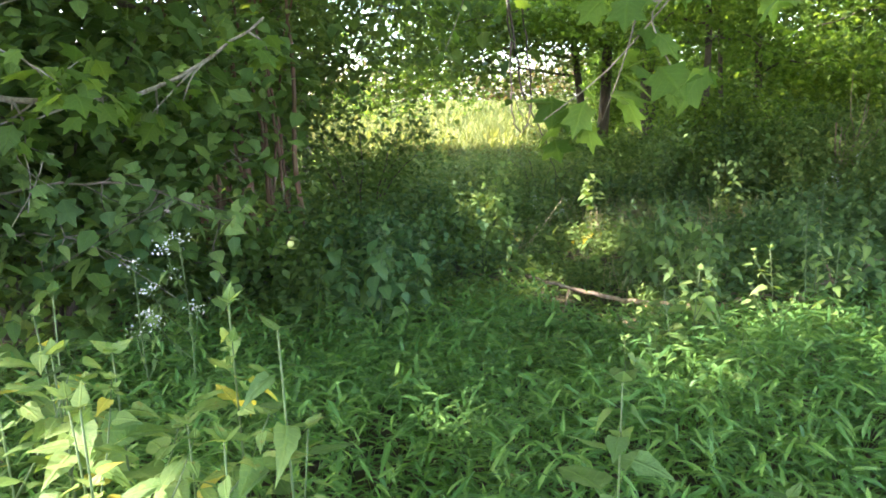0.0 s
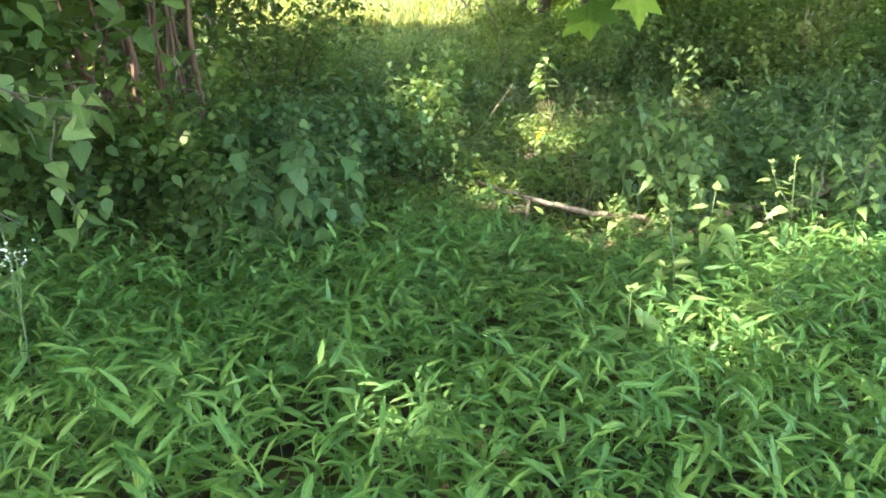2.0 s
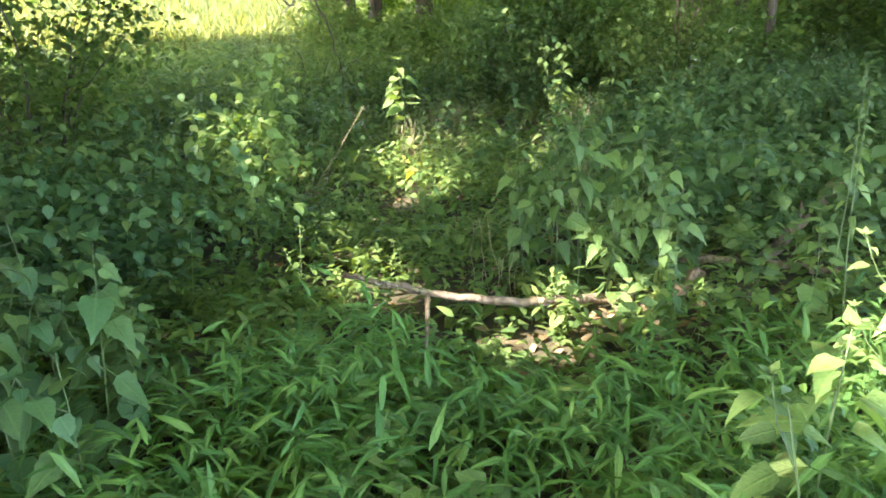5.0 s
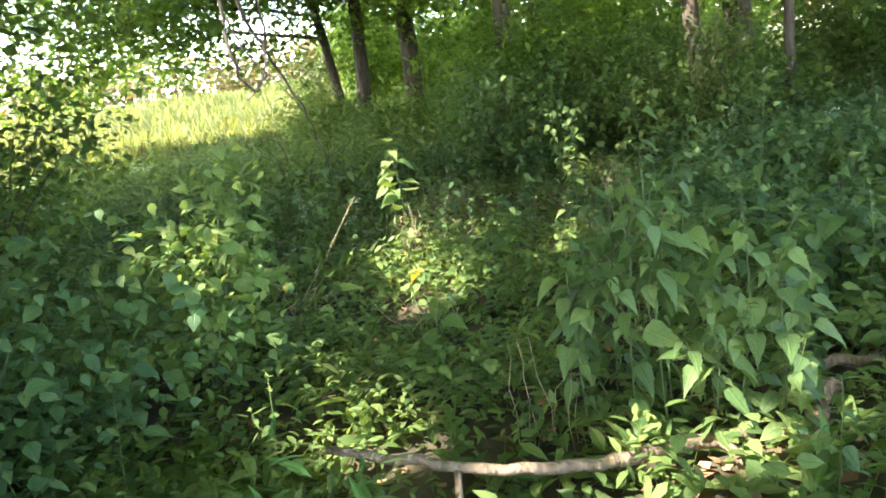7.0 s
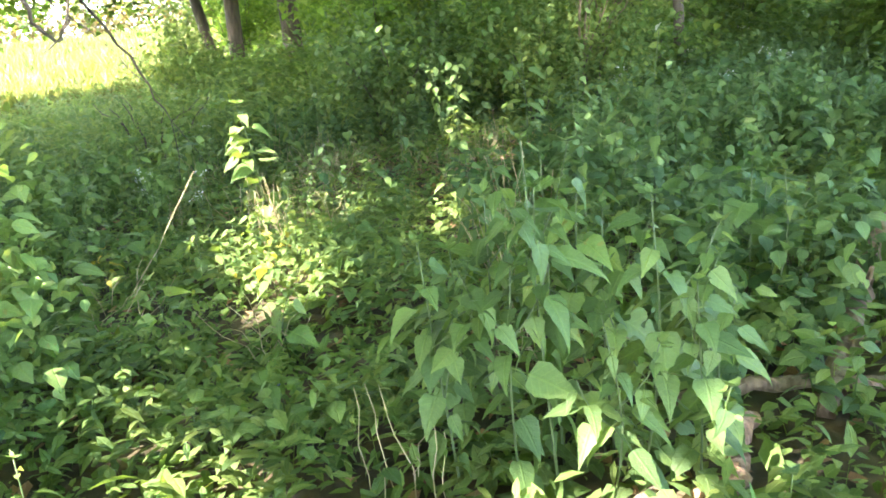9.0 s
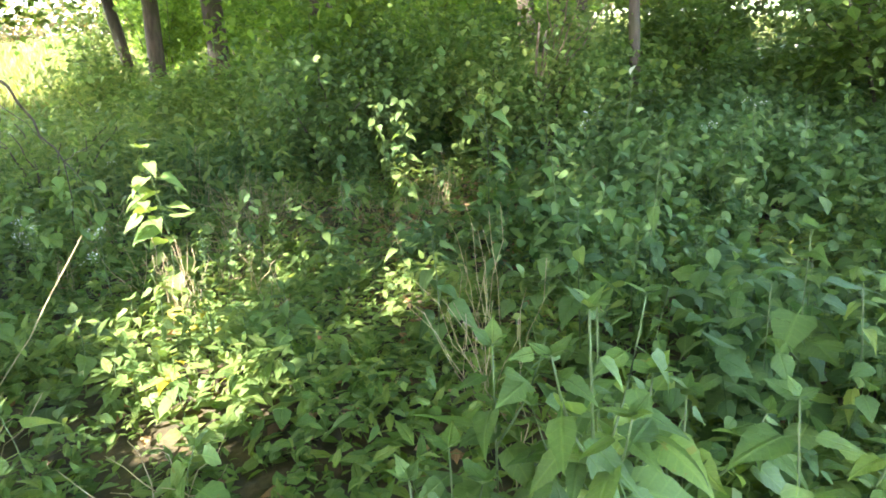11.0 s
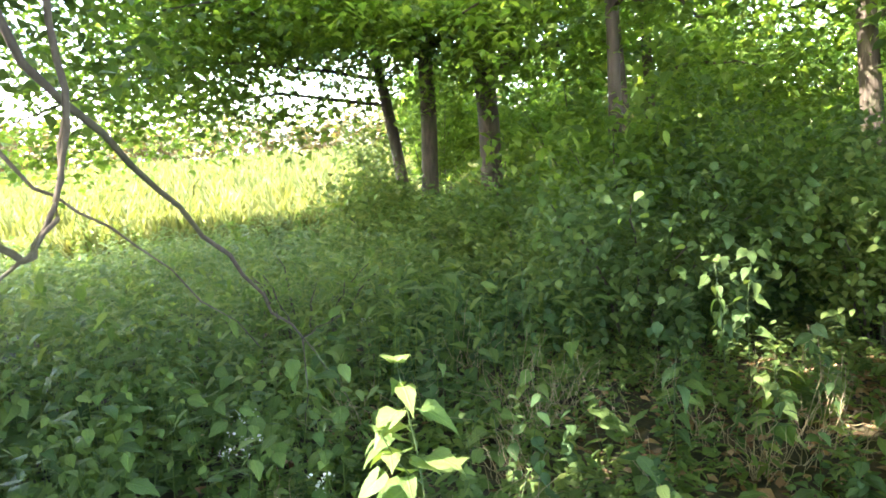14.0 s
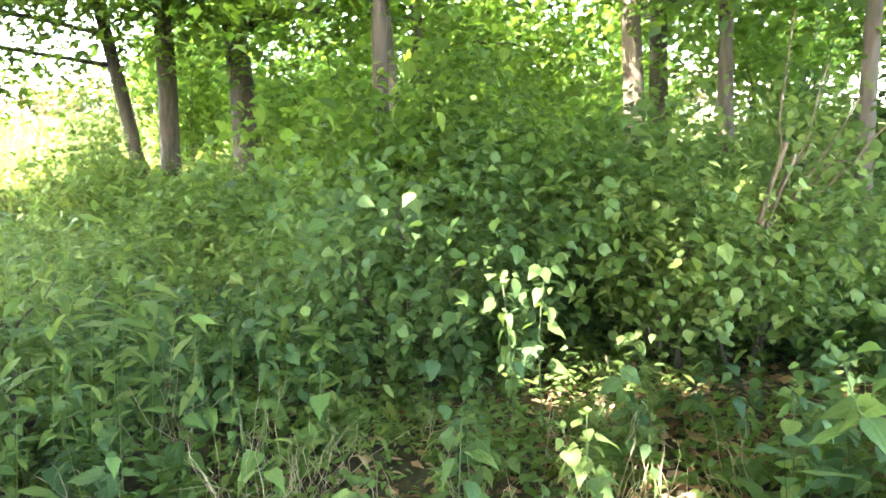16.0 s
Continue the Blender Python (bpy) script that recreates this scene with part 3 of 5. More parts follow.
x, y = scatter(15000, -3.2, 7.0, 3.9, 12.2, low_zone, rng)
thin_out = rng.uniform(0, 1, len(x)) > 0.5 * in_open(x, y)
x, y = x[thin_out], y[thin_out]
h = 0.06 + 0.32 * wavy(x, y, 1.9) ** 2 * rng.uniform(0.2, 1.3, len(x))
stuff("ground_cover", stems_and_leaves(x, y, h, 5, BROAD_LEAF, (0.045 + 0.055 * wavy(x, y, 2.9)) * rng.uniform(0.6, 1.35, len(x)), rng, (0.0, 0.42), 0.3, 0.35, 0.0015, 0.2), COVER, "low broad-leaved green herbs covering the forest floor", "ground cover")
x, y = scatter(21000, -2.4, 6.0, 4.4, 12.0, lambda x, y: low_zone(x, y) * (0.45 + 0.55 * in_open(x, y)) * (0.4 + 0.6 * step(wavy(x, y, 2.3), 0.35, 0.6)), rng)
h = (0.10 + 0.20 * rng.uniform(0, 1, len(x)) ** 1.5) * (0.7 + 0.6 * wavy(x, y, 1.9))
stuff("seedlings", stems_and_leaves(x, y, h, 6, WEED_LEAF, (0.05 + 0.05 * wavy(x, y, 3.7)) * rng.uniform(0.7, 1.4, len(x)), rng, (0.1, 0.42), 0.2, 0.3, 0.0015, 0.3), WEED, "small light green seedlings with pointed leaves", "ground cover")
# thicket of herbs beyond the reach of the walk
thick = lambda x, y: step(y - 5.4, 0, 0.6) * step(np.maximum(off_walk(x, y) - 0.7, 0), 0, 0.9) * np.where((x > 2.2) | (x < 0.9), 1.0, 0.55) * (1 - 0.93 * in_open(x, y)) * (1 - 0.75 * np.exp(-(((x - 3.0) / 0.9) ** 2 + ((y - 10.9) / 0.9) ** 2))) * (1 - 0.9 * np.exp(-(((x - 5.6) / 0.6) ** 2 + ((y - 9.9) / 0.7) ** 2)))
for x0, x1, count, material, label in ((-3.6, 2.2, 2000, COVER, "thick knee-high undergrowth of broad toothed green leaves"), (2.2, 9.5, 4600, NETTLE, "thick shaded undergrowth of dark nettle-like leaves")):
    x, y = scatter(count, x0, x1, 5.2, 13.0, thick, rng)
    h = (0.26 + 0.44 * wavy(x, y, 0.9)) * rng.normal(1, 0.18, len(x))
    stuff("undergrowth", stems_and_leaves(x, y, h, 8, HERB_STRIP, (0.062 + 0.06 * wavy(x, y, 2.7)) * rng.uniform(0.65, 1.3, len(x)), rng, (-0.3, 0.36), 0.3, 0.2, 0.004, 1.0), material, label, "undergrowth")
# tall narrow weeds towards the meadow
weedy = lambda x, y: step(y - 10.6 - 0.35 * np.abs(x - 1.5), 0, 1.0) * (0.55 + 0.45 * wavy(x, y))
x, y = scatter(8500, -5, 6.5, 10.4, 22.5, weedy, rng)
h = (0.38 + 0.62 * wavy(x, y, 1.6)) * rng.normal(1, 0.2, len(x)) * (1 - 0.25 * step(y, 13.0, 17.0))
stuff("tall_weeds", stems_and_leaves(x, y, h, 9, WEED_LEAF, (0.085 + 0.09 * wavy(x, y, 3.1)) * rng.uniform(0.7, 1.3, len(x)), rng, (0.0, 0.40), 0.25, 0.12, 0.004, 1.0), WEED, "waist-high green weeds with narrow leaves", "weeds")
x, y = scatter(10500, 5.5, 18, 4.0, 22.5, lambda x, y: (0.6 + 0.4 * wavy(x, y)) * np.where((y > 12.5) | (x > 9.2), 1.0, 0.0), rng)
h = (0.55 + 0.45 * wavy(x, y, 0.6)) * rng.normal(1, 0.14, len(x))
stuff("far_undergrowth", stems_and_leaves(x, y, h, 9, DIAMOND, 0.12, rng, (-0.05, 0.35), 0.2, 0.2, 0.005, 0.6), SHRUB, "dark shaded undergrowth between the far trunks", "undergrowth")
# fallen leaves
x, y = scatter(9000, -3.5, 8, 4.2, 13.5, lambda x, y: 0.3 + 0.7 * (1 - by_branch(x, y)) + 0.7 * np.exp(-(((x - 3.7) / 1.6) ** 2 + ((y - 9.8) / 1.6) ** 2)), rng)
pos = np.stack([x, y, lump(x, y) + rng.uniform(0.012, 0.03, len(x))], 1)
stuff("leaf_litter", leaves_at(OVATE_S, pos, 0.07, rng, (0.0, 0.22), 0.25), LITTER, "dry brown and orange fallen leaves on the soil", "leaf litter")
x, y = scatter(3800, 2.9, 6.2, 8.9, 11.6, lambda x, y: np.exp(-(((x - 4.9) / 1.3) ** 2 + ((y - 10.25) / 0.8) ** 2)), rng)
pos = np.stack([x, y, lump(x, y) + rng.uniform(0.012, 0.04, len(x))], 1)
stuff("leaf_litter", leaves_at(OVATE_S, pos, 0.065, rng, (0.1, 0.3), 0.35), LITTER, "bed of dry pinkish brown fallen leaves", "leaf litter")
# sunlit meadow
x, y = rng.uniform(-26, 34, 34000), 21.3 + 50 * rng.uniform(0, 1, 34000) ** 1.8
pos = np.stack([x, y, lump(x, y) - 0.02], 1)
stuff("meadow_grass", leaf_arrays(REED, pos, rng.uniform(0, 6.283, len(x)), rng.normal(1.25, 0.18, len(x)), rng.normal(0, 0.5, len(x)), (0.55 + 0.5 * wavy(x, y, 0.3)) * (1 + 0.012 * (y - 21))), MEADOW, "tall sunlit yellow-green meadow grass", "grass")
x = rng.uniform(-70, 110, 240)
y = 88 + rng.uniform(0, 10, 240)
centres = np.stack([x, y, 2.6 + rng.uniform(0.5, 5.2, 240)], 1)
pos = crown(np.concatenate([centres, centres * (1, 1, 0.75)]), 1.1, 25000, rng, 0.7)
stuff("far_woods", leaves_at(DIAMOND, pos, 0.8, rng, (-0.2, 0.5), 0.6), FARWOOD, "distant yellowing hedge beyond the meadow", "woods")

# ---------------------------------------------------------------- shrubs


def shrub(base, radius, height, leaves, leaf_size, label, seed, material=SHRUB, shape=OVATE_S, stems=9, bark=BARK, low=0.1, squash=(1, 1)):
    rng = np.random.default_rng(seed)
    root = thing("shrub", (0, 0, 0), label, "shrub", "shrubs of the thicket")
    centres = []
    for i in range(stems):
        a = 2.4 * i
        r = radius * rng.uniform(0.35, 0.95)
        start = np.array([base[0] + 0.12 * radius * math.cos(a), base[1] + 0.12 * radius * math.sin(a), lump(*base) - 0.03])
        tip = np.array([base[0] + r * squash[0] * math.cos(a), base[1] + r * squash[1] * math.sin(a), height * rng.uniform(0.55, 1.0)])
        line = curve_points((start, start * 0.55 + tip * 0.45 + (0, 0, 0.18 * height), tip), 7, 0.02, seed + i)
        part("stem", tube_arrays(line, np.linspace(0.014, 0.004, 7) * (0.6 + radius * 0.5), 5), bark, root)
        for k in range(5):
            at = line[2 + k % 5] + rng.normal(size=3) * (0.2 * radius, 0.2 * radius, 0.12 * height)
            at[2] = max(at[2], low * height)
            centres.append(at)
    pos = open_to_sun(crown(centres, 0.17 * radius + 0.05, leaves, rng, 0.8), 1.3, 0.02)
    pos[:, 2] = np.maximum(pos[:, 2], 0.05)
    part("foliage", leaves_at(DIAMOND if shape is OVATE_S else shape, pos, leaf_size * rng.uniform(0.6, 1.45, len(pos)), rng, (-0.3, 0.4), 0.45), material, root)
    return root


shrub((4.2, 11.9), 0.95, 1.2, 5200, 0.062, "rounded green shrub with drooping oval leaves", 41, HERB, HERB_STRIP)
shrub((5.6, 12.3), 1.3, 1.7, 7500, 0.068, "broad shrub with dense green leaves in the shade", 42, SHRUB, HERB_STRIP)
shrub((7.0, 11.4), 1.1, 1.08, 5200, 0.07, "leafy shrub below the dead branches", 43, SHRUB, HERB_STRIP)
shrub((6.0, 10.85), 0.95, 1.42, 7500, 0.055, "yellowish green shrub in a spot of sun", 44, WEED, HERB_STRIP, low=0.38)
shrub((4.55, 12.8), 0.75, 1.8, 4000, 0.08, "upright shrub round a young maple", 64, MAPLE, HERB_STRIP)
shrub((8.4, 12.9), 1.2, 1.1, 4500, 0.09, "tall dark shrub in front of the grey trunks", 45)
shrub((6.6, 14.6), 1.4, 1.75, 6000, 0.085, "high leafy shrub under the maples", 46, MAPLE, OVATE_S)
shrub((4.6, 15.5), 1.2, 0.85, 4500, 0.09, "dark shrub in front of the maples", 47)
shrub((6.5, 17.8), 1.3, 0.95, 4800, 0.10, "dark shrub between the maple trunks", 48)
shrub((8.8, 17.8), 1.7, 2.5, 5500, 0.11, "tall sunlit shrub at the meadow's edge", 49, MAPLE, OVATE_S)
shrub((11.0, 13.2), 1.7, 1.6, 5500, 0.11, "big shaded shrub of the inner wood", 50)
shrub((9.6, 9.0), 1.6, 1.8, 6000, 0.11, "wide dark shrub in the deep shade", 51)
shrub((12.8, 19.2), 1.9, 2.6, 4500, 0.12, "tall bright shrub beside the meadow", 52, MAPLE, OVATE_S)
shrub((10.5, 19.6), 2.0, 3.8, 6500, 0.14, "high leafy bush in front of the bright meadow", 65, MAPLE, OVATE_S)
shrub((14.8, 16.6), 2.0, 3.8, 6000, 0.14, "tall bush beside the inner trunks", 66, MAPLE, OVATE_S)
shrub((7.6, 20.6), 1.6, 3.2, 5000, 0.13, "tall bush behind the maple trunks", 67, MAPLE, OVATE_S)
shrub((5.3, 22.9), 1.1, 3.3, 4500, 0.10, "sunlit bush behind the maple trunks", 72, MAPLE, OVATE_S)
shrub((7.1, 23.2), 1.3, 3.6, 5000, 0.11, "high sunlit bush at the meadow's edge", 73, MAPLE, OVATE_S)
for k, (x, y, tall, wide) in enumerate(((9.3, 24.2, 5.0, 1.8), (12.4, 23.4, 5.4, 2.0), (15.6, 21.6, 5.4, 2.1), (18.6, 18.6, 5.2, 2.1), (6.2, 25.2, 4.4, 1.3))):
    shrub((x, y), wide, tall, 5200, 0.19, "tall sunlit bush beyond the trunks", 400 + k, WEED if k % 2 else MAPLE, OVATE_S, 12, low=0.05)
for k, (x, y, tall, wide) in enumerate(((16.2, 13.0, 4.4, 1.9), (17.5, 9.6, 4.6, 2.0), (15.2, 6.6, 4.2, 1.9), (19.5, 13.8, 5.0, 2.2))):
    shrub((x, y), wide, tall, 5200, 0.18, "high dark bush closing the inner wood", 410 + k, SHRUB, OVATE_S, 12, low=0.05)
shrub((3.75, 22.6), 0.7, 2.3, 2200, 0.09, "slim sunlit bush in front of the meadow", 74, WEED, OVATE_S)
shrub((3.2, 17.8), 0.9, 1.1, 3800, 0.085, "fine-leaved bush beside the leaning maple", 68, WEED, OVATE_S)
shrub((4.4, 18.6), 0.9, 0.85, 4200, 0.085, "leafy bush between the maple trunks", 69, MAPLE, OVATE_S)
shrub((3.8, 16.2), 0.9, 0.85, 3000, 0.085, "green bush in front of the maples", 70, HERB, OVATE_S)
shrub((5.5, 10.95), 0.45, 1.32, 2600, 0.056, "narrow green bush in front of dead branches", 71, WEED, HERB_STRIP, low=0.3)
shrub((3.3, 19.6), 1.0, 1.4, 2500, 0.08, "low bush at the meadow's edge", 53)
shrub((-2.9, 8.7), 1.4, 3.1, 11000, 0.09, "dark brush with many reddish stems", 54, SHRUB, BROAD_LEAF, 18, BARK_RED, 0.05)
shrub((-3.1, 5.3), 1.5, 2.9, 13000, 0.11, "dense dark thicket with shaded leaves", 55, SHRUB, BROAD_LEAF, 14, BARK, 0.03)
shrub((-5.2, 7.4), 2.0, 3.6, 9000, 0.17, "high dark thicket behind the brush", 56)
shrub((-4.3, 3.4), 1.5, 2.8, 9000, 0.13, "dark leafy thicket beside the grass", 57, SHRUB, BROAD_LEAF)
shrub((-1.1, 10.0), 1.0, 1.6, 4000, 0.07, "fine-leaved bush on the way to the meadow", 58)
shrub((-2.9, 11.4), 1.6, 3.0, 9000, 0.10, "tall bush against the bright meadow", 59)
# mound in a sun patch: its sunlight is also put into the pale leaf colour
shrub((0.42, 7.35), 0.24, 0.98, 1300, 0.058, "leafy mound of vine with pale sunlit leaves", 60, HERB_PALE, HERB_STRIP, 9, STEM, 0.12)
# same kind of leaf, darkened in colour for the shade beside the mound
shrub((-0.75, 6.9), 0.9, 0.66, 3800, 0.056, "dark green bush in the shade", 61, HERB_DARK, HERB_STRIP, 9, STEM)
shrub((1.75, 12.6), 0.9, 0.9, 2000, 0.07, "feathery green bush among tall weeds", 62, WEED, LANCE)
shrub((-1.75, 6.3), 0.8, 0.75, 2500, 0.065, "low dark bramble below the brush", 63, SHRUB, BROAD_LEAF)


stems = thing("multi_stem_shrub", (0, 0, 0), "clump of bare reddish brown stems rising from dark brush", "shrub")
srng = np.random.default_rng(90)
for i in range(13):
    fx, fy = -1.95 + srng.normal() * 0.28, 7.4 + srng.normal() * 0.3
    lean = srng.normal(size=2) * 0.09
    stem_line = curve_points(((fx, fy, -0.03), (fx + lean[0], fy + lean[1], 1.1), (fx + 2.3 * lean[0], fy + 2.3 * lean[1], 2.3), (fx + 4 * lean[0], fy + 4 * lean[1], 3.3)), 14, 0.012, i)
    part("stem", tube_arrays(stem_line, np.linspace(srng.uniform(0.018, 0.042), 0.010, 14), 8, 0.06, i), BARK_RED, stems)
for i in range(8):
    foot = (-1.9 + srng.normal() * 0.3, 7.2 + srng.normal() * 0.25, srng.uniform(0.3, 1.3))
    tip = (foot[0] + srng.uniform(-0.5, 0.7), foot[1] - srng.uniform(0, 0.4), foot[2] + srng.uniform(-0.1, 0.5))
    part("twig", tube_arrays(curve_points((foot, (np.array(foot) + tip) / 2 + (0, 0, 0.05), tip), 6, 0.01, i), np.linspace(0.010, 0.004, 6), 5), TWIG, stems)

# ---------------------------------------------------------------- herbs with single leaves
LEAF_MESHES = {}


def leaf_mesh(kind, material, form=0):
    """One of three forms of a leaf: nearly flat, arched, or curled down."""
    key = (kind, material.name, form)
    if key not in LEAF_MESHES:
        width, teeth, fat = {"broad": (0.74, 0.045, 0.32), "toothed": (0.56, 0.055, 0.34), "long": (0.40, 0.04, 0.42), "small": (0.5, 0.0, 0.4)}[kind]
        blade = ovate(width, 9 if kind != "small" else 4, (0.10, 0.22, 0.34)[form], (0.10, 0.30, 0.50)[form], teeth, fat, (0.10, 0.16, 0.05)[form])
        stalk = (np.array([(-0.34, -0.012, -0.05), (-0.34, 0.012, -0.05), (0.02, 0.012, 0), (0.02, -0.012, 0)], float), np.array([(0, 1, 2), (0, 2, 3)]), np.full((4, 2), 0.5))
        LEAF_MESHES[key] = mesh_from("leaf", *joined(blade, stalk), material=material)
    return LEAF_MESHES[key]


def herb(place, height, pairs, leaf_len, label, seed, kind="toothed", material=HERB, lean=(0.0, 0.0), bare=0.25, droop=-0.35, crown_leaves=4, side_shoots=0, flowers=0, group="", yellow=0, turn=None):
    """An upright herb: a stem with pairs of leaves crosswise, and a tuft at its tip."""
    rng = np.random.default_rng(seed)
    root = thing("herb", place, label, "plant", group)
    top = np.array([lean[0] * height, lean[1] * height, height])
    line = curve_points(((0, 0, -0.05), top * 0.5 + (0.02 * rng.normal(), 0.02 * rng.normal(), 0), top), 7)
    part("stem", tube_arrays(line, np.linspace(0.0042, 0.0018, 7) * (0.6 + 0.5 * height), 6), STEM, root)
    shoots = [(line, pairs, 1.0, root)]
    for s in range(side_shoots):
        u = rng.uniform(0.35, 0.75)
        start = np.array([np.interp(u * height, line[:, 2], line[:, k]) for k in range(3)])
        a = rng.uniform(0, 6.28)
        end = start + np.array((math.cos(a) * 0.5, math.sin(a) * 0.5, 0.75)) * height * 0.35
        side = curve_points((start, (start + end) / 2 + (0.02 * math.cos(a), 0.02 * math.sin(a), -0.01), end), 5)
        shoot = part("shoot", tube_arrays(side, np.linspace(0.003, 0.0015, 5), 5), STEM, root)
        shoots.append((side, max(2, pairs // 2), 0.75, shoot))
    start_turn = rng.uniform(0, 6.28) if turn is None else turn
    for path, count, scale, holder in shoots:
        for k in range(count):
            u = bare + (0.97 - bare) * (k + 0.5) / count
            at = path[0] + (path[-1] - path[0]) * u
            i = u * (len(path) - 1)
            j = min(int(i), len(path) - 2)
            at = path[j] + (path[j + 1] - path[j]) * (i - j)
            big = leaf_len * scale * (1.05 - 0.55 * abs(u - 0.55)) * (1 if u < 0.85 else 0.7)
            for s in (0, math.pi):
                az = start_turn + k * 1.9 + s + rng.normal(0, 0.35)
                leaf = new("leaf", leaf_mesh(kind, YELLOW if yellow and rng.uniform() < yellow else material, rng.integers(0, 3)))
                turn3 = frames(np.array([az]), np.array([droop * (1.2 - 0.7 * u) + rng.normal(0, 0.24)]), np.array([rng.normal(0, 0.32)]))[0]
                size = big * rng.normal(1, 0.16)
                m = Matrix(turn3.tolist()).to_4x4() @ Matrix.Diagonal((size, size * rng.uniform(0.82, 1.12), size, 1))
                m.translation = Vector(at + turn3[:, 0] * 0.34 * size)
                leaf.parent, leaf.matrix_basis = holder, m
        for k in range(crown_leaves):
            az = start_turn + k * 2.4
            leaf = new("leaf", leaf_mesh(kind, material))
            turn3 = frames(np.array([az]), np.array([rng.uniform(0.2, 0.9)]), np.array([rng.normal(0, 0.2)]))[0]
            size = leaf_len * 0.42 * scale * rng.uniform(0.7, 1.2)
            m = Matrix(turn3.tolist()).to_4x4() @ Matrix.Diagonal((size, size, size, 1))
            m.translation = Vector(path[-1])
            leaf.parent, leaf.matrix_basis = holder, m
    if flowers:
        for path, count, scale, holder in shoots:
            pos = path[-1] + rng.normal(size=(max(6, flowers // len(shoots)), 3)) * (0.028, 0.028, 0.018)
            head = part("flower_head", leaves_at(BROAD_LEAF, pos, 0.014, rng, (0.3, 0.6), 0.8), FLOWER, holder)
            tagged(head, "cluster of tiny white flowers", kind="stuff")
    return root


def at(x, y, z=None):
    return (x, y, float(lump(x, y)) if z is None else z)


# the plants that stand out
herb(at(1.95, 9.25), 0.93, 8, 0.165, "tall sunlit herb with pale drooping toothed leaves", 201, "broad", HERB_PALE, (-0.03, 0.0), 0.25, -0.45, 4, 1)
herb(at(2.02, 9.12), 0.45, 5, 0.08, "short sunlit herb beside a taller one", 202, "small", HERB_PALE, (0.2, 0.0))
herb(at(2.25, 9.35), 0.42, 6, 0.06, "small bright herb leaning over straw", 203, "small", HERB_PALE, (0.35, 0.1))
herb(at(1.80, 8.95), 0.35, 5, 0.07, "low herb with sunlit yellow-green leaves", 204, "toothed", HERB_PALE)
herb(at(4.42, 10.85), 0.92, 6, 0.13, "upright herb with large pale leaves beside bare litter", 205, "broad", HERB, (0.06, 0.02), 0.35, -0.42)
herb(at(4.20, 10.80), 0.80, 6, 0.11, "wilting herb with bright drooping leaves", 206, "toothed", HERB, (-0.03, 0.05), 0.4, -1.2)
herb(at(3.90, 9.98), 0.56, 7, 0.125, "low herb with pale round leaves above straw", 242, "broad", HERB_PALE, (0.03, 0.0), 0.25, -0.45, 4, 2)
herb(at(3.40, 10.05), 0.66, 6, 0.10, "slender herb beside dry straw", 243, "toothed", HERB, (0.03, 0.0), 0.3, -0.5)
herb(at(3.92, 8.98), 1.08, 7, 0.16, "tall shaded herb with broad toothed leaves", 207, "toothed", HERB, (0.03, 0.0), 0.25, -0.35, 4, 2)
herb(at(4.25, 8.75), 0.85, 6, 0.14, "shaded herb with broad pointed leaves", 244, "broad", HERB, (0.05, 0.0), 0.25, -0.4, 4, 1)
for k, (x, y, tall, size) in enumerate(((1.86, 5.88, 1.02, 0.122), (2.05, 5.78, 0.86, 0.112), (1.66, 6.08, 0.8, 0.108), (1.98, 6.02, 0.95, 0.118), (1.76, 5.92, 0.72, 0.11), (2.18, 5.68, 0.66, 0.105), (1.9, 5.74, 0.6, 0.11), (2.12, 5.95, 0.78, 0.112))):
    herb(at(x, y), tall, 10, size, "bushy herb with large hanging heart-shaped leaves", 340 + k, "broad" if k % 3 else "toothed", HERB, (0.08 * math.sin(2.2 * k), 0.06 * math.cos(1.9 * k)), 0.2, -0.5, 4, 3)
herb(at(2.35, 5.75), 0.6, 5, 0.11, "low broad-leaved herb beside the log", 211, "broad", HERB)
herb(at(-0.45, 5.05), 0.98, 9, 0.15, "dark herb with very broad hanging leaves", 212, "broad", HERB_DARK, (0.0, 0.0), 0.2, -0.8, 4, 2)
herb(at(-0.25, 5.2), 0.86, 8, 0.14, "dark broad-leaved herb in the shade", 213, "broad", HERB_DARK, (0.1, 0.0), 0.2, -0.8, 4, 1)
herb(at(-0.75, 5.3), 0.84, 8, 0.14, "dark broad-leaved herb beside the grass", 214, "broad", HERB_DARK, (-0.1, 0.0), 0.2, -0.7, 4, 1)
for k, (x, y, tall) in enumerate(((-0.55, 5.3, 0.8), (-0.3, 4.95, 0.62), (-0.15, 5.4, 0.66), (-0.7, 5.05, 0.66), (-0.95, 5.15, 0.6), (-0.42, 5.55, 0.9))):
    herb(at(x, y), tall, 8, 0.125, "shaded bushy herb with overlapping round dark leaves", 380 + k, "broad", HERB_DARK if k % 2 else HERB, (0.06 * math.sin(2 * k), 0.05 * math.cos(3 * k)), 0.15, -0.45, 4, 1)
herb(at(-0.62, 4.75), 0.42, 4, 0.10, "young herb rising out of the grass", 215, "broad", HERB)
herb(at(-0.36, 1.46), 1.22, 8, 0.135, "tall nettle-like herb with long pale green leaves", 216, "toothed", HERB, (0.0, 0.02), 0.25, -0.15, 2, turn=0.3)
herb(at(-0.66, 1.30), 1.13, 9, 0.125, "herb with broad soft green leaves above the grass", 260, "toothed", HERB_PALE, (-0.04, 0.0), 0.3, -0.06, 4, 1, yellow=0.08)
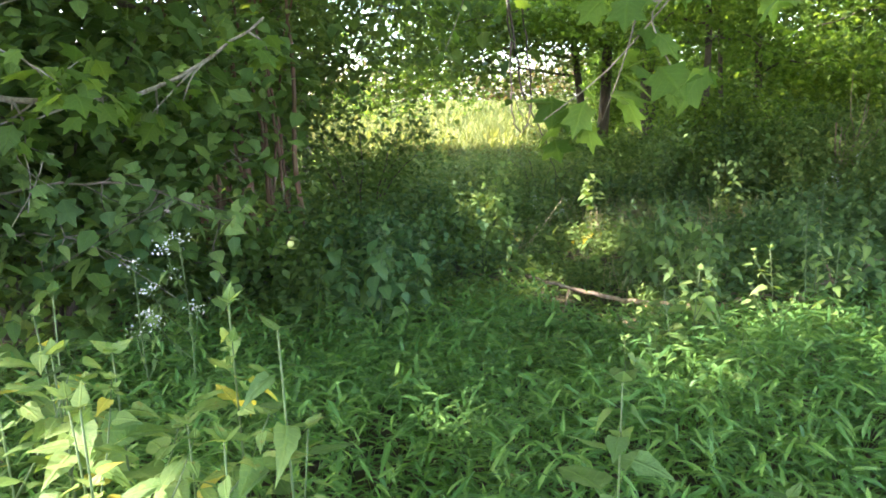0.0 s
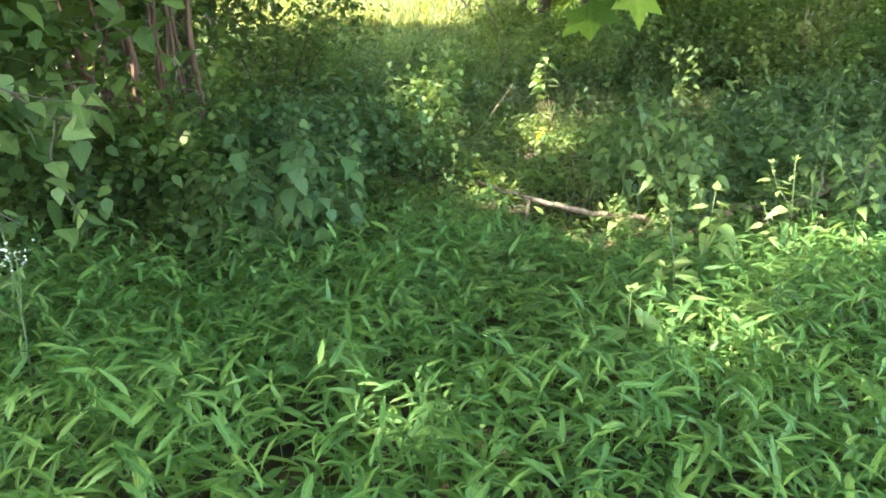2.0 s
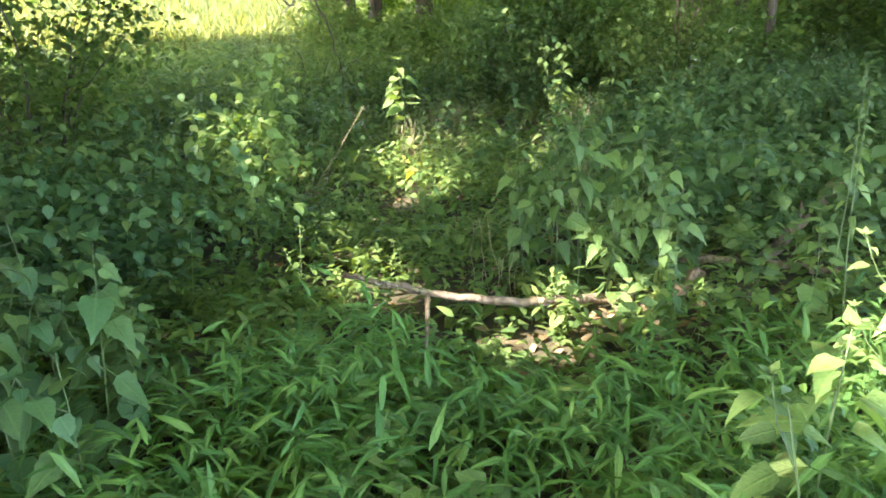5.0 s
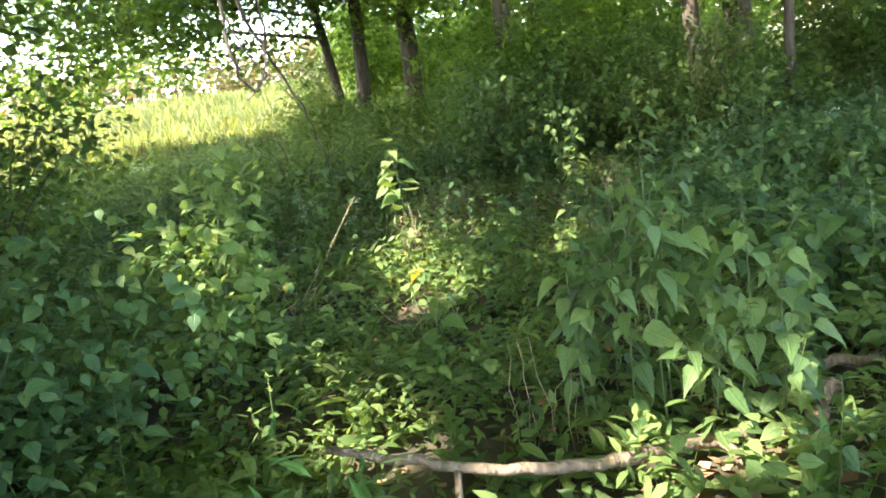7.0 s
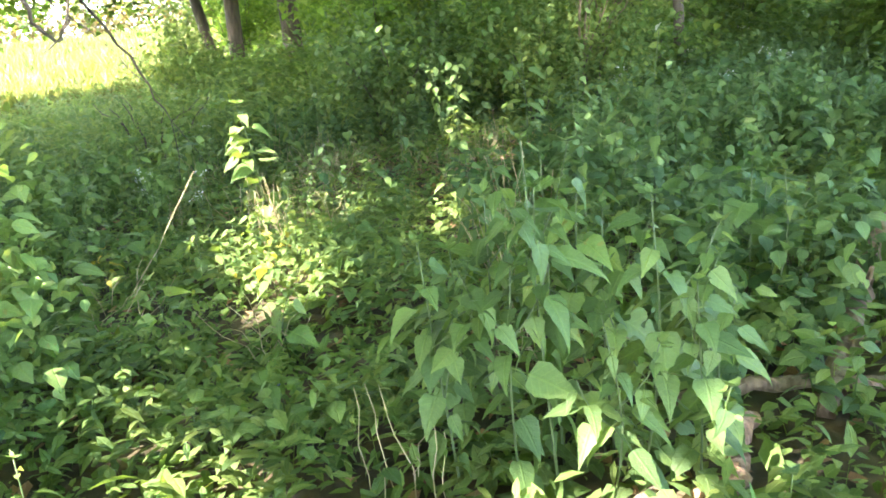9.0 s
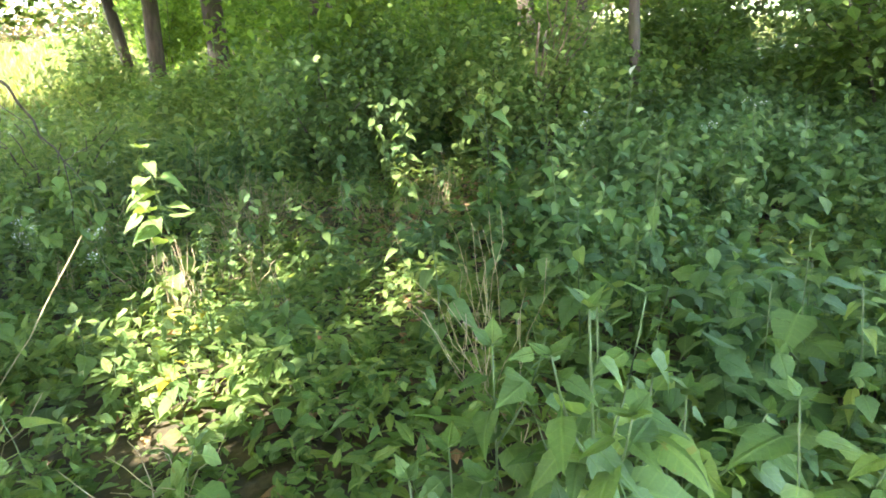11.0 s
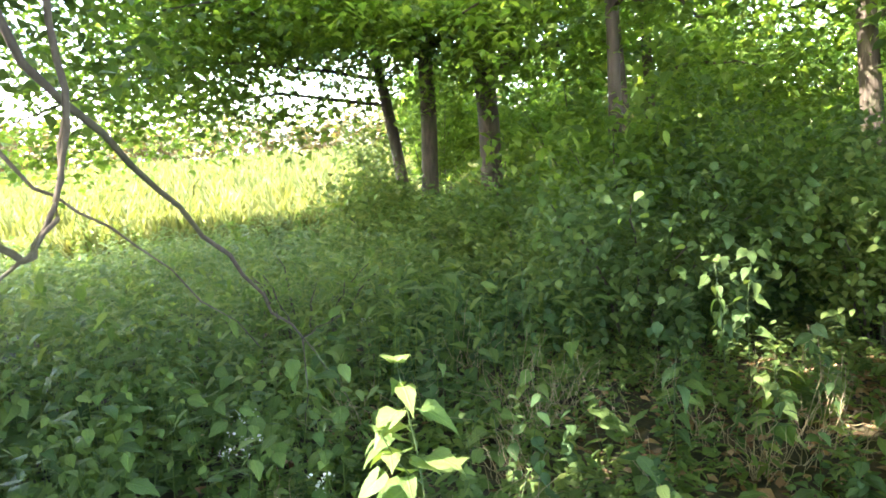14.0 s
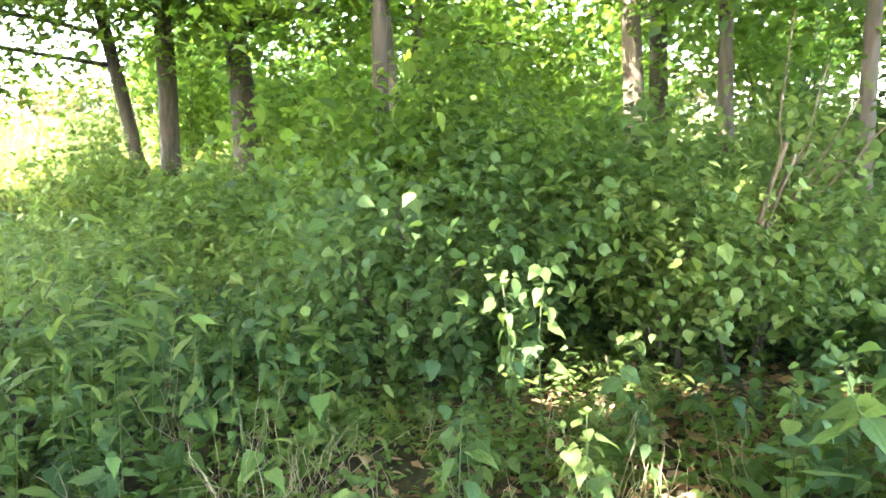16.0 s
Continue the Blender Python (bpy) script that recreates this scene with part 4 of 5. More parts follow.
herb(at(-0.95, 1.50), 1.17, 9, 0.125, "herb with long pointed leaves beside the grass", 261, "toothed", HERB, (-0.04, 0.0), 0.3, -0.06, 4, 1, yellow=0.08)
herb(at(-0.58, 1.75), 1.21, 9, 0.125, "crowded light green herb with pointed leaves", 262, "toothed", HERB_PALE, (0.03, 0.0), 0.3, -0.06, 4, 1, yellow=0.08)
herb(at(-0.85, 1.05), 1.06, 9, 0.125, "herb with broad soft green leaves above the grass", 263, "toothed", HERB_PALE, (0.00, 0.0), 0.3, -0.06, 4, 1, yellow=0.08)
herb(at(-1.15, 1.25), 1.13, 9, 0.125, "herb with long pointed leaves beside the grass", 264, "toothed", HERB, (-0.04, 0.0), 0.3, -0.06, 4, 1, yellow=0.08)
herb(at(-0.50, 1.15), 0.97, 9, 0.125, "crowded light green herb with pointed leaves", 265, "toothed", HERB_PALE, (0.03, 0.0), 0.3, -0.06, 4, 1, yellow=0.08)
herb(at(-0.78, 1.45), 1.09, 9, 0.125, "herb with broad soft green leaves above the grass", 266, "toothed", HERB_PALE, (-0.03, 0.0), 0.3, -0.06, 4, 1, yellow=0.08)
herb(at(-1.30, 1.60), 1.21, 9, 0.125, "herb with long pointed leaves beside the grass", 267, "toothed", HERB, (0.02, 0.0), 0.3, -0.06, 4, 1, yellow=0.08)
herb(at(-1.05, 1.85), 1.15, 9, 0.125, "crowded light green herb with pointed leaves", 268, "toothed", HERB_PALE, (-0.04, 0.0), 0.3, -0.06, 4, 1, yellow=0.08)
herb(at(-0.62, 1.00), 0.92, 9, 0.125, "herb with broad soft green leaves above the grass", 269, "toothed", HERB_PALE, (0.00, 0.0), 0.3, -0.06, 4, 1, yellow=0.08)
herb(at(-1.45, 1.95), 1.26, 9, 0.125, "herb with long pointed leaves beside the grass", 270, "toothed", HERB, (-0.04, 0.0), 0.3, -0.06, 4, 1, yellow=0.08)
herb(at(-0.30, 1.20), 0.83, 9, 0.125, "crowded light green herb with pointed leaves", 271, "toothed", HERB_PALE, (0.00, 0.0), 0.3, -0.06, 4, 1, yellow=0.08)
herb(at(-1.25, 1.00), 1.09, 9, 0.125, "herb with broad soft green leaves above the grass", 272, "toothed", HERB_PALE, (0.01, 0.0), 0.3, -0.06, 4, 1, yellow=0.08)
for k, (x, y, tall) in enumerate(((-0.72, 1.12, 0.95), (-0.48, 1.36, 1.02), (-0.92, 1.28, 1.06), (-1.06, 1.05, 1.0), (-0.8, 1.7, 1.1), (-0.55, 1.5, 1.0), (-1.2, 1.5, 1.12), (-0.35, 1.6, 0.95), (-0.98, 1.65, 1.12))):
    herb(at(x, y), tall, 9, 0.13, "soft-leaved light green herb in a crowd of its kind", 280 + k, "toothed" if k % 2 else "broad", HERB_PALE if k % 3 else HERB, (0.03 * math.sin(k), 0.0), 0.3, -0.05, 4, 1)
herb(at(-1.15, 2.05), 1.15, 4, 0.11, "thin stalk with a few oval leaves", 220, "broad", HERB, (0.0, 0.0), 0.6, 0.3)
herb(at(0.42, 1.62), 1.0, 7, 0.14, "herb with broad pointed leaves above the grass", 222, "broad", HERB, (0.0, 0.0), 0.5, -0.25, 2)
herb(at(0.75, 1.45), 0.78, 4, 0.12, "herb with drooping leaves in the grass", 223, "toothed", HERB)
herb(at(1.44, 4.03), 0.74, 5, 0.14, "sunlit herb with shiny oval leaves in the grass", 224, "broad", HERB_PALE, (0.05, 0.0), 0.35, -0.2, 4, 1)
herb(at(1.25, 3.9), 0.66, 5, 0.12, "broad-leaved herb at the edge of the grass", 225, "broad", HERB, (0.0, 0.1), 0.3, -0.3, 4, 1)
herb(at(0.9, 3.45), 0.5, 4, 0.11, "short herb in bright grass", 226, "broad", HERB)
herb(at(2.0, 4.3), 0.8, 6, 0.10, "sunlit herb with many small pale leaves", 227, "small", HERB_PALE, (0.0, 0.0), 0.3, -0.2, 4, 3)
herb(at(2.5, 4.5), 0.82, 6, 0.10, "bushy herb with small sunlit leaves", 228, "small", HERB_PALE, (0.05, 0.0), 0.3, -0.2, 4, 3)
herb(at(2.9, 4.8), 0.9, 6, 0.12, "slender herb with nodding leaves", 229, "toothed", HERB, (0.0, 0.0), 0.4, -0.4, 4, 2)
herb(at(2.78, 5.25), 1.10, 7, 0.075, "tall slender stalk with narrow nodding leaves", 247, "long", HERB_PALE, (0.03, 0.0), 0.45, -0.3, 3)
herb(at(2.62, 5.0), 1.0, 6, 0.075, "thin stalk with few narrow leaves above the herbs", 248, "long", HERB, (-0.04, 0.02), 0.5, -0.3, 3)
bleached = herb(at(5.13, 8.79), 1.04, 5, 0.10, "shaded stalk topped by one bleached white leaf", 249, "toothed", HERB, (0.0, 0.0), 0.3, -0.4, 0)
tip_leaf = part("leaf", ovate(0.6, 6, 0.15, 0.2, 0.04), FLOWER, bleached, "bleached white leaf")
tip_leaf.matrix_basis = pose(0, 0, 1.03, 25, 20, 200) @ Matrix.Diagonal((0.10, 0.10, 0.10, 1))
for k, (x, y, tall) in enumerate(((1.66, 9.42, 0.5), (1.38, 10.0, 0.45), (1.36, 10.38, 0.42))):
    herb(at(x, y), tall, 4, 0.07, "herb with flat heads of fading white flowers", 251 + k, "toothed", HERB, (0.0, 0.0), 0.3, -0.2, 2, 1, 40)
for k, (x, y) in enumerate(((1.31, 6.68), (1.03, 6.70))):
    flower = thing("dayflower", at(x, y), "low herb with one small blue flower", "flower", "blue flowers among the herbs")
    part("stem", tube_arrays(curve_points(((0, 0, -0.02), (0.02, 0.01, 0.11), (0.01, -0.02, 0.21)), 6), np.linspace(0.003, 0.0015, 6), 5), STEM, flower)
    for turn_by in (-40, 40):
        petal = part("petal", ovate(0.95, 4, 0.1, 0.15), BLUE, flower, "rounded blue petal")
        petal.matrix_basis = pose(0.01, -0.02, 0.21, 0, -50, turn_by + 250) @ Matrix.Diagonal((0.016, 0.016, 0.016, 1))
    for turn_by in (20, 150, 280):
        leaf = part("leaf", ovate(0.4, 5, 0.15, 0.25), HERB, flower)
        leaf.matrix_basis = pose(0.015, 0, 0.05 + 0.0004 * turn_by, 0, -15, turn_by) @ Matrix.Diagonal((0.07, 0.07, 0.07, 1))
herb(at(1.92, 6.30), 0.80, 9, 0.125, "herb with large soft green leaves", 230, "broad", HERB, (0.06, 0.03), 0.18, -0.35, 4, 2)
herb(at(2.10, 5.95), 0.84, 9, 0.13, "herb with wide pointed light green leaves", 231, "broad", HERB_PALE, (-0.05, 0.05), 0.2, -0.3, 4, 2)
herb(at(1.74, 6.22), 0.70, 8, 0.12, "herb with thin soft leaves", 232, "broad", HERB, (0.04, -0.03), 0.2, -0.6, 3, 1)
herb(at(3.25, 6.4), 0.75, 6, 0.15, "shaded herb with large dark leaves", 233, "broad", HERB_DARK, (0.0, 0.0), 0.2, -0.5, 4, 1)
herb(at(3.05, 7.2), 0.72, 6, 0.13, "dark green herb with broad pointed leaves", 234, "broad", HERB, (0.0, 0.0), 0.25, -0.45, 4, 1)
herb(at(2.98, 8.53), 0.35, 5, 0.09, "low bright herb on sunny litter", 235, "toothed", HERB_PALE)
herb(at(-1.30, 3.48), 1.05, 6, 0.08, "thin herb topped with white flowers", 236, "long", HERB, (0.0, 0.0), 0.3, -0.3, 2, 4, 150)
herb(at(-1.45, 3.40), 0.95, 5, 0.08, "thin herb with loose white flowers", 237, "long", HERB, (-0.05, 0.0), 0.3, -0.3, 2, 3, 60)
herb(at(-1.26, 6.2), 0.72, 7, 0.06, "small sunlit herb in dark brush", 238, "small", HERB_PALE, (0.0, 0.0), 0.2, -0.2)
herb(at(4.98, 9.0), 0.72, 5, 0.07, "herb with a tuft of white flowers", 239, "toothed", HERB, (0.0, 0.0), 0.3, -0.3, 2, 2, 30)
herb(at(0.55, 6.45), 0.42, 5, 0.07, "small sunlit herb with pale tips", 240, "small", HERB_PALE, (0.1, 0.0), 0.2, 0.0, 4, 1)
herb(at(0.95, 8.85), 0.26, 4, 0.085, "low herb with yellow leaves", 241, "toothed", YELLOW)

for k, (x, y, tall) in enumerate(((2.55, 10.35, 0.42), (2.95, 10.85, 0.5), (2.75, 11.3, 0.55), (3.35, 11.15, 0.5), (3.15, 10.35, 0.34), (3.75, 10.5, 0.4), (2.4, 10.9, 0.5), (4.6, 9.6, 0.6), (3.0, 9.5, 0.3), (2.6, 9.0, 0.3), (1.35, 8.4, 0.36), (1.1, 7.7, 0.34), (2.1, 7.9, 0.4), (1.5, 7.2, 0.3))):
    herb(at(x, y), tall, 4, 0.125, "low herb with broad heart-shaped green leaves", 320 + k, "broad", HERB_PALE if k % 2 else HERB, (0.1 * math.sin(k * 2.1), 0.1 * math.cos(k * 1.7)), 0.25, -0.3, 3)

# sun patch on the ground, also put into the pale and yellow leaf colours
for k, (x, y, tall) in enumerate(((1.62, 7.75, 0.3), (1.8, 8.05, 0.34), (1.72, 8.45, 0.32), (1.95, 8.65, 0.36), (1.5, 8.1, 0.26), (2.05, 8.3, 0.3), (1.85, 8.95, 0.34), (1.65, 8.75, 0.28))):
    herb(at(x, y), tall, 4, 0.10, "low sunlit herb with yellowish green leaves", 350 + k, "toothed" if k % 2 else "broad", HERB_PALE if k % 3 else WEED, (0.1 * math.sin(k * 1.3), 0.1 * math.cos(k * 2.7)), 0.2, -0.2, 3, 1, yellow=0.12)
for k, (x, y, tall) in enumerate(((1.15, 3.75, 0.5), (1.5, 3.5, 0.55))):
    herb(at(x, y), tall, 5, 0.12, "broad-leaved herb rising out of the grass", 360 + k, "broad", HERB, (0.05 * math.sin(k), 0.04 * math.cos(k)), 0.3, -0.3, 4, 1)

for k, (x, y, tall) in enumerate(((2.3, 5.15, 0.34), (2.62, 5.2, 0.4), (2.85, 5.4, 0.45))):
    herb(at(x, y), tall, 4, 0.13, "low herb with broad soft leaves beside dead wood", 370 + k, "broad", HERB_PALE if k % 2 else HERB, (0.08 * math.sin(k * 1.9), 0.08 * math.cos(k * 1.1)), 0.2, -0.3, 3, 1)

# repeats: a few kinds, set out many times
kinds = [
    herb(at(2.6, 7.6), 0.62, 6, 0.12, "knee-high herb with broad toothed leaves", 301, "broad", NETTLE, (0.05, 0), 0.2, -0.45, 4, 0, 0, "knee-high herbs of the wood floor"),
    herb(at(3.6, 7.9), 0.78, 7, 0.115, "upright herb with pointed toothed leaves", 302, "toothed", NETTLE, (-0.04, 0.03), 0.25, -0.4, 4, 0, 0, "knee-high herbs of the wood floor"),
    herb(at(4.2, 7.2), 0.5, 5, 0.13, "low herb with wide dark leaves", 303, "broad", HERB_DARK, (0.0, 0.05), 0.2, -0.5, 4, 0, 0, "knee-high herbs of the wood floor"),
    herb(at(5.2, 8.2), 0.7, 6, 0.10, "herb with small white flower tufts", 304, "toothed", HERB, (0.0, 0.0), 0.25, -0.35, 2, 0, 14, "knee-high herbs of the wood floor"),
    herb(at(2.9, 11.1), 0.55, 6, 0.09, "light green herb with slender leaves", 305, "long", WEED, (0.06, 0.0), 0.2, -0.1, 4, 0, 0, "knee-high herbs of the wood floor"),
]
rng = np.random.default_rng(77)
spots = []
for x, y in zip(rng.uniform(-3.5, 8.0, 4000), rng.uniform(5.2, 12.5, 4000)):
    if len(spots) >= 128:
        break
    away = float(off_walk(x, y))
    bare = math.exp(-(((x - 3.8) / 1.0) ** 2 + ((y - 9.8) / 0.9) ** 2))
    if away < 0.75 or bare > 0.35 or (4.9 < x < 6.4 and 9.3 < y < 10.7) or float(in_open(x, y)) > 0.4 or (0.75 < x < 2.0 and 5.3 < y < 6.0):
        continue
    if rng.uniform() > (1.0 if x > 2.2 else 0.45):
        continue
    if any((x - a) ** 2 + (y - b) ** 2 < 0.03 for a, b in spots):
        continue
    spots.append((x, y))
    proto = kinds[rng.choice(5, p=(0.3, 0.28, 0.17, 0.12, 0.13))]
    s = rng.uniform(0.75, 1.2) * (0.62 if away < 1.2 else 1.0)
    copy_thing(proto, pose(x, y, float(lump(x, y)), rng.uniform(-8, 8), rng.uniform(-8, 8), rng.uniform(0, 360)) @ Matrix.Diagonal((s, s, s, 1)))

# ---------------------------------------------------------------- dead wood, straw and hanging branches
branch = thing("fallen_branch", (0, 0, 0), "weathered fallen branch lying across the herbs", "branch")
line = curve_points(((0.70, 5.98, 0.28), (0.94, 5.83, 0.24), (1.18, 5.72, 0.18), (1.45, 5.71, 0.12), (1.68, 5.71, 0.085), (1.88, 5.72, 0.065), (2.05, 5.70, 0.05)), 26, 0.006, 3)
part("limb", tube_arrays(line, np.linspace(0.013, 0.027, 26), 10, 0.08, 2), DEADWOOD, branch)
part("fork", tube_arrays(curve_points(((1.93, 5.71, 0.06), (1.90, 5.58, 0.05), (1.82, 5.42, 0.02)), 8, 0.004), np.linspace(0.020, 0.014, 8), 8, 0.07, 5), DEADWOOD, branch)
part("twig", tube_arrays(curve_points(((1.04, 5.78, 0.21), (0.98, 5.62, 0.12), (0.92, 5.48, 0.03)), 6, 0.003), np.linspace(0.012, 0.008, 6), 6), DEADWOOD, branch)
log = thing("fallen_log", (0, 0, 0), "thick grey weathered log half covered by leaves", "log")
part("limb", tube_arrays(curve_points(((2.74, 5.70, 0.02), (3.0, 5.83, 0.09), (3.4, 6.02, 0.19), (3.9, 6.25, 0.27)), 16, 0.007, 4), np.linspace(0.030, 0.044, 16), 12, 0.07, 8), DEADWOOD, log)
part("stub", tube_arrays(curve_points(((3.3, 5.98, 0.17), (3.28, 5.93, 0.25), (3.22, 5.88, 0.33)), 6, 0.003), np.linspace(0.014, 0.008, 6), 7, 0.06, 9), DEADWOOD, log)
log = thing("fallen_log", (0, 0, 0), "grey dead limb lying under broad leaves", "log")
part("limb", tube_arrays(curve_points(((2.42, 6.0, 0.05), (2.66, 5.88, 0.08), (2.95, 5.66, 0.08), (3.3, 5.45, 0.05)), 14, 0.006, 4), np.linspace(0.026, 0.020, 14), 9, 0.07, 9), DEADWOOD, log)
log = thing("rotten_wood", (0, 0, 0), "crumbling reddish brown rotten wood in a sun spot", "log")
part("chunk", tube_arrays(curve_points(((2.12, 5.55, 0.04), (2.24, 5.62, 0.06), (2.36, 5.68, 0.05)), 8, 0.008, 5), (0.018, 0.030, 0.034, 0.028, 0.033, 0.030, 0.026, 0.012), 9, 0.16, 11), ROTTEN, log)
part("chunk", tube_arrays(curve_points(((2.38, 5.72, 0.05), (2.46, 5.76, 0.07), (2.55, 5.80, 0.05)), 6, 0.008, 6), (0.014, 0.026, 0.028, 0.030, 0.024, 0.010), 9, 0.18, 12), ROTTEN, log)

brush = thing("dead_brush", (0, 0, 0), "pale broken dead branches sticking out of the shrubs", "branch")
part("stub", tube_arrays(curve_points(((6.0, 10.9, 0.3), (5.82, 10.62, 0.95), (5.67, 10.38, 1.40)), 8, 0.004), np.linspace(0.016, 0.012, 8), 8, 0.08), DEADWOOD, brush)
part("stub", tube_arrays(curve_points(((6.05, 10.9, 0.3), (5.88, 10.62, 0.9), (5.75, 10.38, 1.33)), 8, 0.004), np.linspace(0.014, 0.010, 8), 8, 0.08), DEADWOOD, brush)
for i, (dx, dy, top) in enumerate(((0.16, -0.02, 1.38), (0.36, -0.15, 1.62), (0.50, 0.1, 1.85), (0.62, -0.2, 1.50), (0.75, 0.1, 1.42), (0.30, 0.2, 2.1), (0.44, -0.05, 1.28))):
    foot = (6.05 + 0.04 * i, 10.9, 0.6)
    tip = (5.66 + dx, 10.36 + dy, top)
    part("twig", tube_arrays(curve_points((foot, (0.5 * foot[0] + 0.5 * tip[0], 10.6 + 0.5 * dy, 1.12), tip), 8, 0.018, i), np.linspace(0.011, 0.0045, 8), 6), DEADWOOD, brush)


def straw_tuft(place, count, height, label, seed, spread=0.5):
    rng = np.random.default_rng(seed)
    root = thing("straw_tuft", place, label, "dry grass", "tufts of dry straw")
    for i in range(count):
        a, l = rng.uniform(0, 6.28), height * rng.uniform(0.4, 1.1)
        foot = rng.normal(size=3) * (0.05, 0.05, 0)
        out = spread * rng.uniform(0.1, 1.0)
        tip = foot + (math.cos(a) * l * out, math.sin(a) * l * out, l * (1 - 0.4 * out))
        part("straw", tube_arrays(curve_points((foot - (0, 0, 0.03), (foot + tip) / 2 + (0, 0, 0.06 * l), tip), 5, 0.035 * height, seed + i), np.linspace(0.0022, 0.0011, 5), 4), STRAW, root)
    return root


straw_tuft(at(2.55, 7.15), 16, 0.6, "tuft of dry brown stalks among green leaves", 61)
straw_tuft(at(2.3, 9.5), 24, 0.3, "dry sunlit straw on the ground", 62, 1.1)
straw_tuft(at(3.7, 9.75), 30, 0.35, "collapsed dry straw below a pale herb", 63, 1.2)
straw_tuft(at(1.95, 9.1), 22, 0.5, "dry stalks round a tall herb", 64, 0.5)
straw_tuft(at(1.5, 6.1), 8, 0.42, "few dry stalks in the low herbs", 65, 0.3)
straw_tuft(at(2.75, 11.6), 14, 0.6, "dry broken stalks among the weeds", 66, 0.7)
straw_tuft(at(2.9, 7.6), 10, 0.75, "tall dry stalks bent at the top", 67, 0.35)
small_tuft = straw_tuft(at(1.45, 7.3), 9, 0.38, "sparse dry stalks among low herbs", 69, 0.8)
trng = np.random.default_rng(91)
for x, y in zip(trng.uniform(0.6, 5.0, 26), trng.uniform(6.4, 12.5, 26)):
    if float(off_walk(x, y)) > 0.5:
        s = trng.uniform(0.6, 1.3)
        copy_thing(small_tuft, pose(x, y, float(lump(x, y)), trng.uniform(-15, 15), trng.uniform(-15, 15), trng.uniform(0, 360)) @ Matrix.Diagonal((s, s, s, 1)))
for x, y in zip(trng.uniform(2.2, 4.3, 15), trng.uniform(9.8, 11.7, 15)):
    copy_thing(small_tuft, pose(x, y, float(lump(x, y)), trng.uniform(-30, 30), trng.uniform(-30, 30), trng.uniform(0, 360)))


def sedge_tuft(place, count, length, label, seed):
    rng = np.random.default_rng(seed)
    root = thing("sedge_tuft", place, label, "grass", "tufts of green sedge")
    for i in range(count):
        a, l = rng.uniform(0, 6.28), length * rng.uniform(0.6, 1.1)
        steps = np.linspace(0, 1, 7)
        out = np.stack([np.cos(a) * l * 0.75 * steps ** 1.3, np.sin(a) * l * 0.75 * steps ** 1.3, l * (0.85 * steps - 0.75 * steps ** 2.4)], 1) + rng.normal(size=3) * (0.02, 0.02, 0)
        wide = np.array((-math.sin(a), math.cos(a), 0)) * 0.0035
        verts = np.concatenate([out - wide * (1 - 0.8 * steps[:, None]), out + wide * (1 - 0.8 * steps[:, None])])
        tris = np.array([t for k in range(6) for t in ((k, k + 1, k + 8), (k, k + 8, k + 7))])
        part("blade", (verts, tris, np.full((14, 2), 0.4)), WEED, root)
    return root


sedge_tuft(at(2.42, 7.85), 42, 0.42, "arching tuft of thin green sedge blades", 95)
sedge_tuft(at(2.48, 8.9), 46, 0.45, "bent tuft of thin green sedge on the soil", 96)
sedge_tuft(at(3.05, 9.3), 34, 0.35, "small tuft of thin green sedge beside litter", 97)
straw_tuft(at(2.85, 10.65), 26, 0.5, "collapsed brown stalks between low herbs", 70, 1.2)
straw_tuft(at(3.15, 10.95), 22, 0.45, "loose heap of dry bent stalks", 71, 1.2)
straw_tuft(at(2.6, 10.3), 20, 0.25, "flattened straw in a sun spot", 68, 1.2)

hanging = thing("hanging_branch", (0, 0, 0), "bare dark branch arching down into the weeds", "branch")
part("limb", tube_arrays(curve_points(((0.80, 8.95, 3.3), (0.92, 8.95, 2.5), (1.02, 9.0, 1.95), (1.22, 9.4, 1.58), (1.44, 9.8, 1.20), (1.66, 10.4, 0.78)), 22, 0.012, 6), np.linspace(0.018, 0.005, 22), 7, 0.05), BARK, hanging)
for i, tip in enumerate(((1.63, 10.38, 0.32), (1.86, 10.5, 0.40), (1.85, 10.4, 0.86))):
    part("twig", tube_arrays(curve_points(((1.66, 10.4, 0.78), (np.array((1.66, 10.4, 0.78)) + tip) / 2 + (0.01, 0, 0), tip), 6, 0.006, i), np.linspace(0.0045, 0.002, 6), 5), BARK, hanging)
hanging = thing("hanging_vine", (0, 0, 0), "looping bare vine hanging down from the leaf roof", "vine")
part("vine", tube_arrays(curve_points(((0.84, 9.0, 3.5), (0.87, 8.95, 2.3), (0.88, 8.9, 1.72), (0.96, 8.88, 1.45), (1.04, 8.9, 1.44), (1.12, 8.95, 1.75)), 26, 0.008, 3), np.linspace(0.014, 0.007, 26), 7, 0.06), BARK, hanging)
part("vine", tube_arrays(curve_points(((0.98, 9.1, 3.5), (1.04, 9.0, 2.7), (1.12, 8.95, 2.0), (1.10, 8.92, 1.6), (1.00, 8.88, 1.42), (0.92, 8.8, 1.36)), 26, 0.008, 4), np.linspace(0.013, 0.004, 26), 7, 0.06), BARK, hanging)
part("twig", tube_arrays(curve_points(((0.91, 8.95, 1.9), (1.0, 8.9, 1.62), (1.2, 9.1, 1.42), (1.5, 9.4, 1.0)), 14, 0.008, 8), np.linspace(0.007, 0.002, 14), 5), BARK, hanging)
thin = thing("leaning_stalk", (0, 0, 0), "long dry stalk leaning across the herbs", "stalk")
